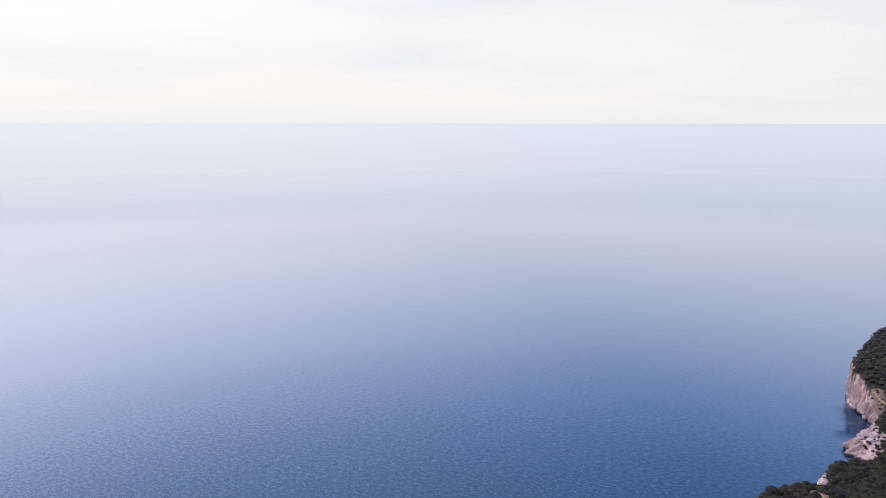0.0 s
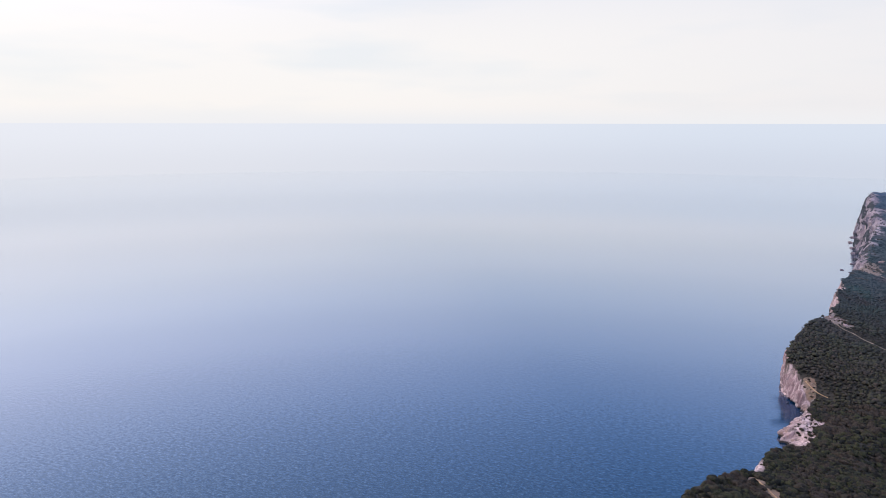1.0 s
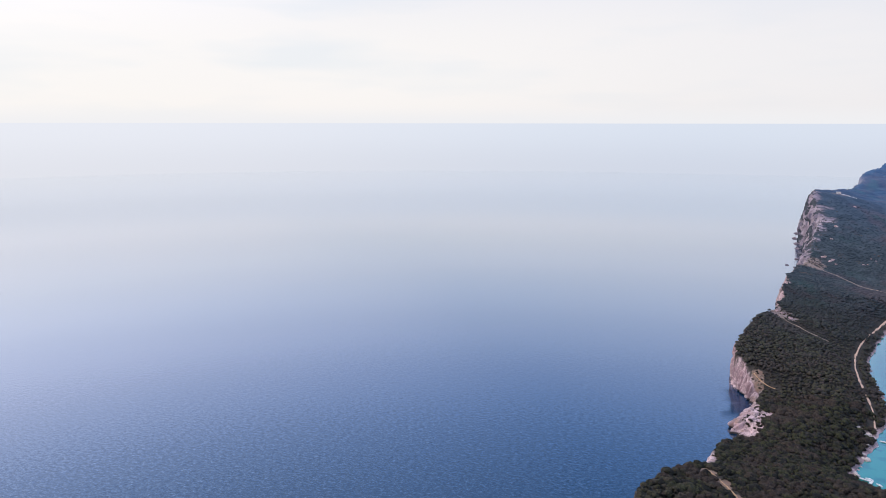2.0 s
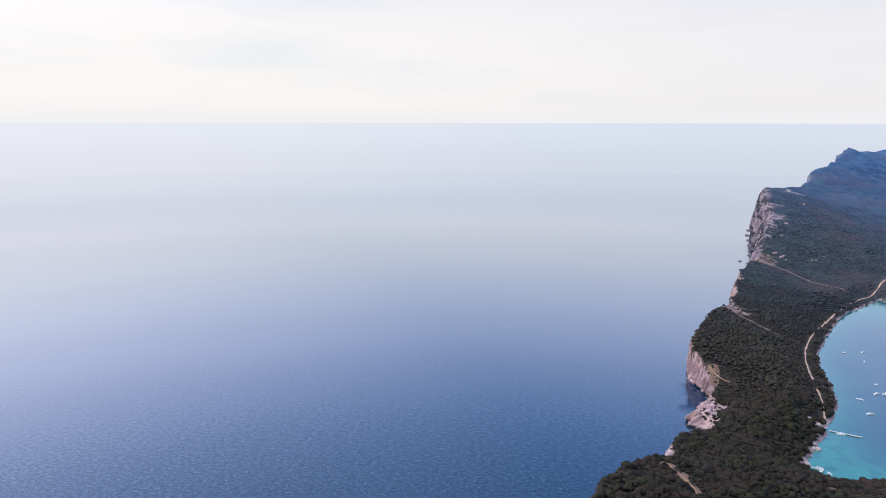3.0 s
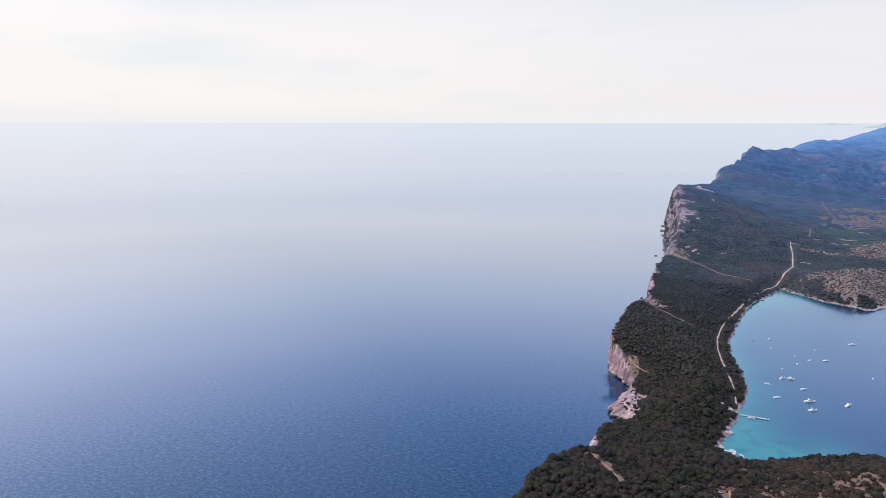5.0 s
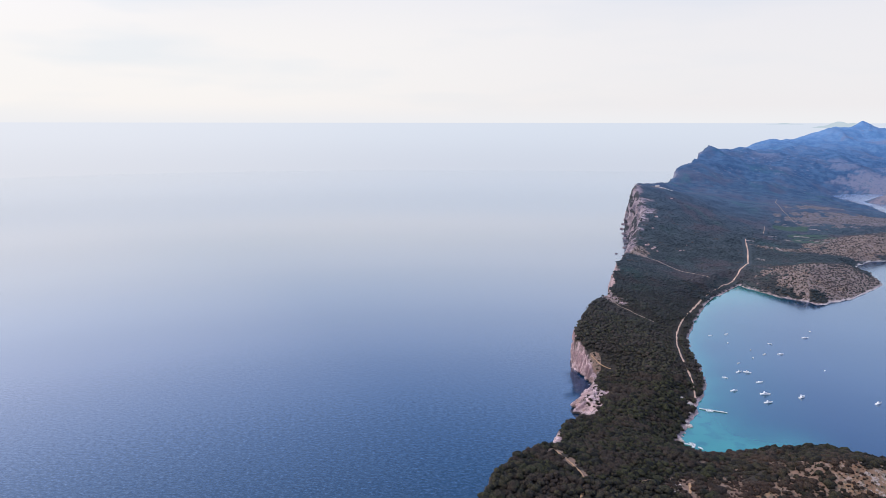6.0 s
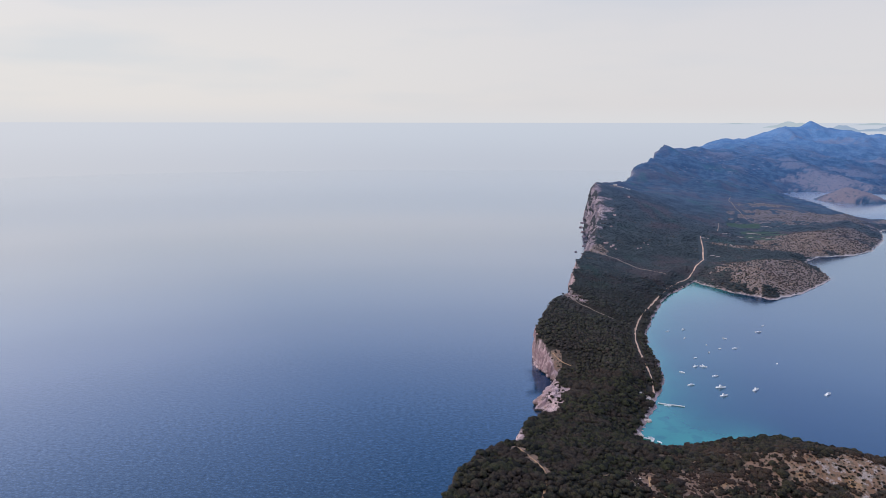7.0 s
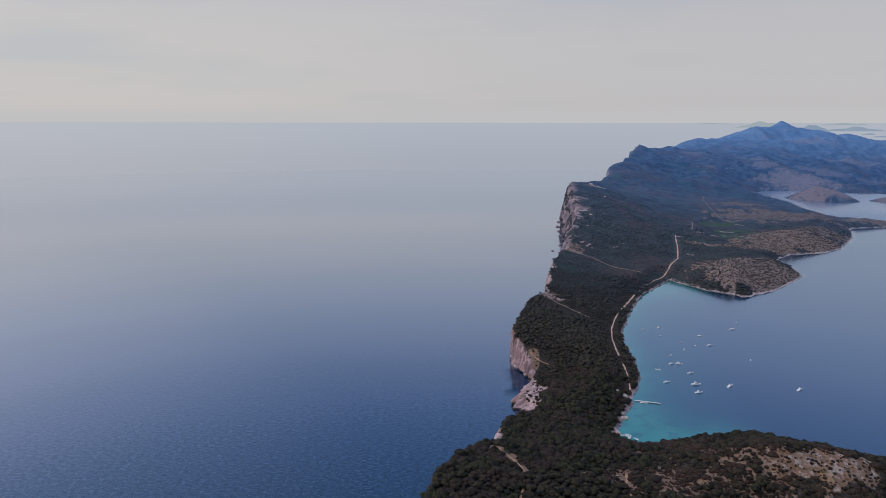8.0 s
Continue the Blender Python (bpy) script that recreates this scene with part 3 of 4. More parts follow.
def field_share(x, y):
    out = np.zeros(x.shape)
    for cx, cy, rx, ry in FIELDS:
        u, v = (x - cx) * 0.93 + (y - cy) * -0.36, (x - cx) * 0.36 + (y - cy) * 0.93
        out = np.maximum(out, (np.abs(u) < rx) & (np.abs(v) < ry * 1.9))
    return out


def quick_mesh(name, verts, faces, material, flat=False):
    """A mesh from arrays: verts (n, 3), faces (m, 3 or 4)."""
    me = bpy.data.meshes.new(name)
    n, k = faces.shape
    me.vertices.add(len(verts))
    me.vertices.foreach_set("co", np.ascontiguousarray(verts, np.float32).ravel())
    me.loops.add(n * k)
    me.loops.foreach_set("vertex_index", np.ascontiguousarray(faces, np.int32).ravel())
    me.polygons.add(n)
    me.polygons.foreach_set("loop_start", np.arange(0, n * k, k, dtype=np.int32))
    me.polygons.foreach_set("use_smooth", np.full(n, not flat))
    me.materials.append(material)
    me.update(calc_edges=True)
    return me


def grid_faces(rows, cols):
    i = np.arange(rows * cols).reshape(rows, cols)
    return np.stack([i[:-1, :-1], i[:-1, 1:], i[1:, 1:], i[1:, :-1]], -1).reshape(-1, 4)


def point_values(me, name, values):
    at = me.attributes.new(name, "FLOAT", "POINT")
    at.data.foreach_set("value", np.ascontiguousarray(values, np.float32).ravel())


def keep_faces(verts, faces, wanted):
    faces = faces[wanted]
    used = np.unique(faces)
    back = np.zeros(len(verts), np.int64)
    back[used] = np.arange(len(used))
    return used, back[faces]


def build_land():
    """One sheet of ground, finer where it is near, and the hills at the edge of sight."""
    v = np.geomspace(160, 4960, 720)
    u = np.linspace(-0.40, 0.78, 450)
    yy = np.repeat(v[:, None], len(u), 1)
    xx = u[None] * (yy + 120)
    zz, sea, bay = land(xx, yy)
    faces = grid_faces(*zz.shape)
    verts = np.stack([xx, yy, zz], -1).reshape(-1, 3)
    bare, field = bareness(xx, yy), field_share(xx, yy)
    width = rock_width(yy) * (1 + 0.5 * rough_noise(xx / 25, yy / 25, 13, 3))
    rock = np.maximum(1 - smooth(0.7, 1.1, sea / np.maximum(width, 3)), 0.85 * (yy < 2700) * (1 - smooth(1.5 + 1.6 * smooth(690, 710, yy) * smooth(840, 815, yy), 4.0 + 2 * smooth(690, 710, yy) * smooth(840, 815, yy), bay)))
    pale = np.maximum(smooth(640, 610, yy) * (0.65 + 0.35 * smooth(255, 305, xx)), 0.7 * smooth(870, 876, yy) * smooth(925, 915, yy) * smooth(150, 140, xx))
    rim = 0.75 * (1 - smooth(1.2, 2.8, bay)) * smooth(1330, 1400, xx + yy * 0.6) * (yy < 2500)
    values = {"rim": rim.ravel(), "pale": pale.ravel(), "bare": bare.ravel(), "field": field.ravel(), "rock": rock.ravel()}
    top, mid = verts[faces, 2].max(1), verts[faces, 1].mean(1)
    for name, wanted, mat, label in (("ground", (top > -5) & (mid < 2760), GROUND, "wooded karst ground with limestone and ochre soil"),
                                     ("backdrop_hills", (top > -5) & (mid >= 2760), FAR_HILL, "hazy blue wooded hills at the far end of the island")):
        used, kept = keep_faces(verts, faces, wanted)
        me = quick_mesh(name, verts[used], kept, mat)
        for key, val in values.items():
            point_values(me, key, val[used])
        tagged(new(name, me), label, "terrain", kind="structure")


build_land()


def build_sea():
    """The sea sheet, out to the edge of sight and all round."""
    az = np.radians(np.concatenate([np.arange(-180, -64, 6), np.arange(-62, 42, 0.55), np.arange(42, 181, 6)]))
    r = np.concatenate([[0.0], np.geomspace(0.5, 380, 30), np.geomspace(400, 4990, 270)])
    edge = np.where((az > 0) & (az < 1.0), 1 / np.cos(np.minimum(az, 1.0)), 1.0)
    rr = r[:, None] * (1 + (edge[None] - 1) * (r[:, None] / 4990) ** 1)
    xx, yy = rr * np.sin(az)[None], rr * np.cos(az)[None]
    sea, bay = shores(xx, yy)
    deep = -bay
    corner = np.exp(-(((xx - 222) / 48) ** 2 + ((yy - 725) / 62) ** 2))
    head = np.exp(-(((xx - 450) / 60) ** 2 + ((yy - 1370) / 80) ** 2))
    patch = rough_noise(xx / 40, yy / 40, 41, 3)
    reach = np.interp(yy, [650, 800, 1100, 1400], [300, 330, 400, 520])
    west = smooth(reach + 60, reach - 30, xx)
    shallow = np.where(deep > -15, (np.exp(-np.maximum(deep, 0) / (24 + 8 * patch)) * 0.78 + 0.10) * west + 0.55 * corner + 0.6 * head, 0)
    shallow = np.where(bay < 15, np.clip(shallow * smooth(2500, 1600, yy), 0, 1), 0)
    me = quick_mesh("sea", np.stack([xx, yy, np.zeros_like(xx)], -1).reshape(-1, 3), grid_faces(*xx.shape), SEA_WATER)
    me.flip_normals()
    point_values(me, "shallow", shallow)
    point_values(me, "open", np.maximum(smooth(-8, 12, bay), 0.7 * smooth(2300, 2750, yy)))
    point_values(me, "inlet", smooth(0, -20, bay) * smooth(2250, 2500, yy))
    # gloss mask that paints the near cliff's dark reflection onto the cove
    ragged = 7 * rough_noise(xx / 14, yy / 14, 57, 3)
    point_values(me, "cove_dark", smooth(-29, -8, sea + ragged) * smooth(800, 838, yy + ragged) * smooth(925, 893, yy + ragged) * (xx < 200))
    tagged(new("water", me), "calm blue sea, turquoise over sand in the bay", "sea", kind="structure")
    # the sea beyond: an upright glowing backdrop, up to the eye's level
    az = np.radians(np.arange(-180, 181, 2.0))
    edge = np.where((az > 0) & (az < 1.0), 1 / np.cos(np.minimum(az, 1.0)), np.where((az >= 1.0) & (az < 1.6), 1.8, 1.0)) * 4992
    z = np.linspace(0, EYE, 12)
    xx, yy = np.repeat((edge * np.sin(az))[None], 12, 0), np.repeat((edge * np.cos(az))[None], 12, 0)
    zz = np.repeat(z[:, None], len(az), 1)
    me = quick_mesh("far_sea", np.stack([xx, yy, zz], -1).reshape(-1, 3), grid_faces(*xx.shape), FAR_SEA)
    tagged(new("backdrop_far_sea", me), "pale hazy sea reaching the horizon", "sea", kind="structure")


build_sea()


# ---- cliffs ----
def coast_run(y0, y1, step):
    """Points along the open coast between two y, with the way inland."""
    line = [p for p in COAST if y0 - 90 < p[1] < y1 + 90 or (y0 > 2500 and y0 - 400 < p[1] < y1 + 400)]
    pts = []
    for (ax, ay), (bx, by) in zip(line, line[1:]):
        n = max(1, int(math.hypot(bx - ax, by - ay) / step))
        pts += [(ax + (bx - ax) * k / n, ay + (by - ay) * k / n) for k in range(n)]
    p = np.array([q for q in pts if y0 <= q[1] <= y1])
    for _ in range(3):
        p[1:-1] = (p[:-2] + 2 * p[1:-1] + p[2:]) / 4
    d = np.gradient(p, axis=0)
    d /= np.linalg.norm(d, axis=1)[:, None]
    for _ in range(8):
        d[1:-1] = (d[:-2] + 2 * d[1:-1] + d[2:]) / 4
    return p, np.stack([d[:, 1], -d[:, 0]], 1) / np.linalg.norm(d, axis=1)[:, None]


def sea_cliff(y0, y1, step, rows, depth, label, broad=1.0, material=ROCK, notch=0.0):
    p, n = coast_run(y0, y1, step)
    width = cliff_width(p[:, 1])
    top = p + n * (width * 1.05)[:, None]
    ztop = land(top[:, 0], top[:, 1])[0]
    v = np.linspace(0, 1, rows)[:, None]
    s = np.arange(len(p))[None] * step
    lean = v ** 1.5 * 0.75 + 0.25 * smooth(0.55, 1.0, v) if broad == 1.0 else 0.8 * v ** 0.8 + 0.2 * smooth(0.85, 1.0, v)
    out = (-1.5 + (width * 1.05 + 1.5)[None] * lean)
    zz = -2 + (ztop[None] + 2.0) * v
    crag = rough_noise(s / 9 / broad + 0 * v, zz / 16 / broad + 0 * s, 51, 4) * depth + rough_noise(s / 3.2 / broad + 0 * v, zz / 30 / broad + 0 * s, 61, 3) * depth * (0.8 if broad == 1.0 else 0.45)
    ledge = np.abs(value_noise(zz / 7 + s / 40, s / 60 + 0 * zz, 71)) * depth * 0.5
    calm = smooth(0, 0.1, v) * (1 - smooth(0.9, 1.0, v))
    out = out + (crag - ledge + 0.45 * depth) * (0.25 + 0.75 * calm)
    zz = zz + calm * rough_noise(s / 5 + 0 * v, zz / 6, 81, 3) * depth * 0.4 - 0.4 * smooth(0.9, 1.0, v)
    out = out + notch * smooth(0.14, 0.08, v) * (0.6 + 0.5 * value_noise(s / 14 + 0 * v, 0 * s + 0 * v, 37))
    xx, yy = p[None, :, 0] + n[None, :, 0] * out, p[None, :, 1] + n[None, :, 1] * out
    me = quick_mesh("sea_cliff", np.stack([xx, yy, zz], -1).reshape(-1, 3), grid_faces(*xx.shape), material, flat=True)
    me.flip_normals()
    tagged(new("sea_cliff", me), label, "cliff", kind="structure")


sea_cliff(420, 740, 1.6, 20, 1.6, "low pale limestone bluff under pine wood")
sea_cliff(738, 872, 1.0, 30, 4.4, "pale jagged limestone point above the sea", notch=6.0)
sea_cliff(866, 1010, 1.0, 40, 2.0, "steep pinkish limestone cliff with dark streaks", material=STAINED_ROCK, notch=10.0)
sea_cliff(1005, 1620, 2.2, 18, 2.2, "pale limestone cliff edge below dense wood")
sea_cliff(1610, 2780, 3.0, 44, 8.0, "tall grey-pink limestone sea cliff with ledges", 2.6, CRAG)
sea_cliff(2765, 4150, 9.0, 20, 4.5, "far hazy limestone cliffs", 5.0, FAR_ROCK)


# ---- helpers for things ----
def part(name, bm, material, parent, label=""):
    """Links a bmesh as one mesh object under a thing or a part."""
    me = bpy.data.meshes.new(name)
    bm.normal_update()
    bm.to_mesh(me)
    bm.free()
    me.materials.append(material)
    ob = new(name, me)
    ob.parent = parent
    if label:
        ob["label"] = label
    return ob


def ground_at(x, y):
    return float(land(np.array([float(x)]), np.array([float(y)]))[0][0])


def ribbon(name, line, width, material, label, kind="structure", step=4.0, lift=0.5):
    """A worn way that lies on the ground, with ragged edges."""
    line = np.array(line, float)
    seg = np.linalg.norm(np.diff(line, axis=0), axis=1)
    at = np.concatenate([[0], np.cumsum(seg)])
    s = np.arange(0, at[-1], step)
    x, y = np.interp(s, at, line[:, 0]), np.interp(s, at, line[:, 1])
    for _ in range(6):
        x[1:-1], y[1:-1] = (x[:-2] + 2 * x[1:-1] + x[2:]) / 4, (y[:-2] + 2 * y[1:-1] + y[2:]) / 4
    y = y + 0.8 * value_noise(s / 14, s * 0, 5)
    dx, dy = np.gradient(x), np.gradient(y)
    n = np.hypot(dx, dy)
    half = width / 2 * (1 + 0.45 * value_noise(s / 6, s * 0 + 3, 8) + 0.5 * value_noise(s / 19, s * 0 + 7, 18))
    across = np.linspace(-1, 1, 5)
    xx = x[:, None] - (dy / n * half)[:, None] * across
    yy = y[:, None] + (dx / n * half)[:, None] * across
    zz = land(xx, yy)[0] + lift
    zz[:, [0, -1]] -= lift + 0.5
    me = quick_mesh(name, np.stack([xx, yy, zz], -1).reshape(-1, 3), grid_faces(*xx.shape), material)
    me.flip_normals()
    return tagged(new(name, me), label, "path", kind=kind)


ribbon("road", DIRT_TRACK, 3.1, DIRT, "pale dirt track along the wooded bay shore")
for way, wide in PATHS:
    ribbon("path", way, wide * (1.2 if way[0][1] < 700 else 0.9), OCHRE if way[0][1] < 1000 else (CONCRETE if way[0][1] > 2300 else TRAIL), "narrow pale dirt path through the scrub")


# ---- woods ----
def blob(subdivisions, seed, flat=0.75, ragged=0.28):
    """A ragged leafy dome, as vertices and triangles about the origin."""
    bm = bmesh.new()
    bmesh.ops.create_icosphere(bm, subdivisions=subdivisions, radius=1.0)
    for v in bm.verts:
        k = 1 + ragged * noise.noise(v.co * 1.9 + Vector((seed * 7.3, seed * 3.1, 0))) + ragged * 0.7 * noise.noise(v.co * 4.3 + Vector((0, seed * 5.7, 2)))
        v.co *= k
        v.co.z *= flat if v.co.z > 0 else 0.45
    verts, faces = np.array([v.co[:] for v in bm.verts]), np.array([[v.index for v in f.verts] for f in bm.faces])
    bm.free()
    return verts, faces


def lobed(seed, lobes, subdivisions):
    """A crown of several domes grown together."""
    rng = random.Random(seed)
    vs, fs, n = [], [], 0
    for k in range(lobes):
        v, f = blob(subdivisions + (1 if k == 0 and subdivisions == 1 else 0), seed * 11 + k, 0.8, 0.5)
        a, size = rng.uniform(0, 6.28), (0.78 if k == 0 else rng.uniform(0.42, 0.62))
        away = 0.0 if k == 0 else rng.uniform(0.45, 0.7)
        v = v * size + np.array([away * math.cos(a), away * math.sin(a), (0.15 if k == 0 else rng.uniform(-0.18, 0.22))])
        vs.append(v)
        fs.append(f + n)
        n += len(v)
    return np.concatenate(vs), np.concatenate(fs)


def scatter(x0, x1, y0, y1, gap, seed):
    """Jittered places on a loose grid."""
    rng = np.random.default_rng(seed)
    gx, gy = np.meshgrid(np.arange(x0, x1, gap), np.arange(y0, y1, gap * 0.9))
    gx = gx + (np.arange(gx.shape[0]) % 2)[:, None] * gap / 2
    x, y = gx.ravel() + rng.uniform(-0.45, 0.45, gx.size) * gap, gy.ravel() + rng.uniform(-0.45, 0.45, gx.size) * gap
    ok = (x < 0.70 * (y + 60)) & (x > -60)
    return x[ok], y[ok], rng


def overgrown(y):
    """Stretches of the track that lie under the trees."""
    return np.interp(y, [838, 844, 852, 858, 896, 902, 926, 934, 1145, 1155, 1195, 1205, 1295, 1305, 1400, 1415],
                     [0, 1, 1, 0, 0, 0.8, 0.8, 0, 0, 1, 1, 0, 0, 1, 1, 0])


def growing(x, y, rng):
    """Which places carry a tree, which a shrub, and the ground's height there."""
    z, sea, bay = land(x, y)
    bare = bareness(x, y)
    way = np.minimum.reduce([line_distance(x, y, w) - wd * 0.7 for w, wd in PATHS] + [line_distance(x, y, DIRT_TRACK) - 4.2 + 8.0 * overgrown(y)])
    edge = rock_width(y) * (1 + 0.5 * rough_noise(x / 25, y / 25, 13, 3))
    ok = (z > 0.6) & ((bay > 2.0 + 1.8 * smooth(690, 710, y) * smooth(840, 815, y)) | (bay < -100)) & (field_share(x, y) < 0.5) & (way > 0.3 + 1.5 * smooth(800, 1000, y) + 4 * smooth(1400, 1600, y))
    on_rock = sea < np.maximum(edge, cliff_width(y) * 0.85 + 2.2 * smooth(1000, 850, y))
    glade = rough_noise(x / 26, y / 26, 91, 3)
    tree = ok & ~on_rock & (rng.uniform(0, 1, x.size) > bare * 1.25) & ((glade < 0.78) | (y < 1500))
    shrub = ok & ~tree & ((~on_rock & (rng.uniform(0, 1, x.size) < 0.8)) | (on_rock & (sea > edge * 0.35) & (rng.uniform(0, 1, x.size) < 0.16 + 0.34 * smooth(1500, 1700, y) + 0.7 * smooth(760, 775, y) * smooth(870, 850, y))))
    return tree, shrub, z


def planted(name, x, y, z, size, kinds, material, label, rng, squash=(0.8, 1.15), sink=0.15):
    """Many crowns as one joined mesh of stuff."""
    if not len(x):
        return None
    pick, turn = rng.integers(0, len(kinds), len(x)), rng.uniform(0, 6.283, len(x))
    tall = rng.uniform(*squash, len(x)) * (1 - 0.62 * smooth(1700, 2700, y))
    vs, fs, n = [], [], 0
    for k, (v, f) in enumerate(kinds):
        m = pick == k
        c, s, r = np.cos(turn[m])[:, None], np.sin(turn[m])[:, None], size[m][:, None]
        px = (v[None, :, 0] * c - v[None, :, 1] * s) * r + x[m][:, None]
        py = (v[None, :, 0] * s + v[None, :, 1] * c) * r + y[m][:, None]
        pz = (v[None, :, 2] + sink) * r * tall[m][:, None] + z[m][:, None]
        vs.append(np.stack([px, py, pz], -1).reshape(-1, 3))
        fs.append((f[None] + (np.arange(m.sum()) * len(v))[:, None, None] + n).reshape(-1, 3))
        n += m.sum() * len(v)
    me = quick_mesh(name, np.concatenate(vs), np.concatenate(fs), material)
    return tagged(new(name, me), label, "woods", kind="stuff")


LOBED = [lobed(k, 7, 2) for k in range(12)]
DOMES = [lobed(k + 40, 4, 1) for k in range(10)]
TUFTS = [blob(1, k + 70, 0.7, 0.5) for k in range(6)]
LOW = [blob(1, k + 90, 0.6, 0.4) for k in range(4)]
NEAREST_Y = 507.0       # from here on the nearest trees stand one by one


def build_woods():
    # near and middle wood on the neck of land
    x, y, rng = scatter(-60, 460, 450, 860, 5.4, 11)
    tree, shrub, z = growing(x, y, rng)
    size = (2.1 + 2.6 * rng.uniform(0, 1, x.size) ** 1.6) * (1 + 0.3 * rough_noise(x / 22, y / 22, 77, 3))
    close = np.where(tree & (y > NEAREST_Y) & (x > -20) & (x < 275))[0]
    single = np.zeros(x.size, bool)
    single[close[np.argsort(y[close])[:292]]] = True
    rest = tree & ~single
    upland = rest & (x > 205 + 40 * rough_noise(x / 30, y / 30, 23, 3)) & (y < 672)
    rest &= ~upland
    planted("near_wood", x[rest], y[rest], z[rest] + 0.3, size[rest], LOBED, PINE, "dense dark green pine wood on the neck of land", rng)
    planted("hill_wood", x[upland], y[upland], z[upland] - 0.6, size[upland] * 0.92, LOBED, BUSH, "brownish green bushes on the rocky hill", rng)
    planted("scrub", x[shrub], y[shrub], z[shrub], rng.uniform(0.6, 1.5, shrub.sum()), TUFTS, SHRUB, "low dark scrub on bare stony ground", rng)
    # dark bushes over the pale point
    bx, by, brng = scatter(84, 132, 762, 842, 4.4, 17)
    keep = (shores(bx, by)[0] > 5) & (brng.uniform(0, 1, bx.size) < 0.36 + 0.5 * rough_noise(bx / 9, by / 9, 43, 2))
    bx, by = bx[keep], by[keep]
    planted("point_scrub", bx, by, land(bx, by)[0], brng.uniform(0.9, 2.5, len(bx)), TUFTS, SHRUB, "dark bushes on the pale limestone point", brng)
    # loose shrubs over the open karst of the near hill
    sx, sy, srng = scatter(110, 460, 495, 630, 3.0, 15)
    open_hill = bareness(sx, sy)
    keep = (open_hill > 0.15) & (srng.uniform(0, 1, sx.size) < 0.46 + 0.36 * (open_hill < 0.75) + 0.6 * rough_noise(sx / 11, sy / 11, 29, 3))
    sx, sy, open_hill = sx[keep], sy[keep], open_hill[keep]
    bulk = (0.6 + 2.0 * srng.uniform(0, 1, len(sx)) ** 1.7) * np.where(open_hill > 0.75, 0.8, 1.2)
    planted("hill_scrub", sx, sy, land(sx, sy)[0], bulk, TUFTS, SHRUB, "scattered shrubs on the pale rocky hill", srng)
    # the wood farther along
    x2, y2, rng2 = scatter(60, 900, 860, 1420, 4.6, 12)
    tree2, shrub2, z2 = growing(x2, y2, rng2)
    tree2 &= rng2.uniform(0, 1, x2.size) > smooth(1290, 1420, y2)
    beside = np.minimum.reduce([line_distance(x2, y2, w) for w, _ in PATHS])
    size2 = (1.8 + 1.5 * rng2.uniform(0, 1, x2.size) ** 1.4) * (1 + 0.3 * rough_noise(x2 / 17, y2 / 17, 47, 2)) * np.clip(0.35 + beside / 26, 0.35, 1)
    lift2 = 1.3 * np.clip(beside / 20, 0, 1)
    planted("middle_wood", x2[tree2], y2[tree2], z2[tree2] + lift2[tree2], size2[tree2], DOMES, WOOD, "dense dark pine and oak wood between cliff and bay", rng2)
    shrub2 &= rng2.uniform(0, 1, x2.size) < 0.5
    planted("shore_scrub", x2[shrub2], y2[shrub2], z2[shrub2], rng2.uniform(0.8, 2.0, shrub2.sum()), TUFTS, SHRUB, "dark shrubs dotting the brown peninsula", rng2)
    sx, sy, srng = scatter(520, 1300, 1300, 2500, 6.6, 16)
    keep = (bareness(sx, sy) > 0.3) & (srng.uniform(0, 1, sx.size) < 0.42 + 0.6 * rough_noise(sx / 22, sy / 22, 19, 3)) & (shores(sx, sy)[1] > 2)
    sx, sy = sx[keep], sy[keep]
    planted("peninsula_scrub", sx, sy, land(sx, sy)[0], 0.6 + 1.7 * srng.uniform(0, 1, len(sx)) ** 1.8, TUFTS, FAR_SHRUB, "dark shrubs dotting the brown peninsula", srng)
    x3, y3, rng3 = scatter(180, 1500, 1290, 2500, 5.6, 13)
    tree3, shrub3, z3 = growing(x3, y3, rng3)
    thin = rng3.uniform(0, 1, x3.size) < 0.95 * smooth(1290, 1420, y3) * (1 - smooth(1450, 2450, y3))
    tree3, shrub3 = tree3 & thin, shrub3 & thin
    planted("slope_wood", x3[tree3], y3[tree3], z3[tree3] - 0.2, rng3.uniform(2.2, 4.2, tree3.sum()), TUFTS, WOOD, "dark maquis wood covering the island's slopes, coloured bluer for haze", rng3, (0.35, 0.65), 0.0)
    planted("far_scrub", x3[shrub3], y3[shrub3], z3[shrub3], rng3.uniform(1.2, 2.6, shrub3.sum()), LOW, FAR_SHRUB, "dark shrubs on far brown slopes", rng3)
    return x[single], y[single], z[single], size[single]


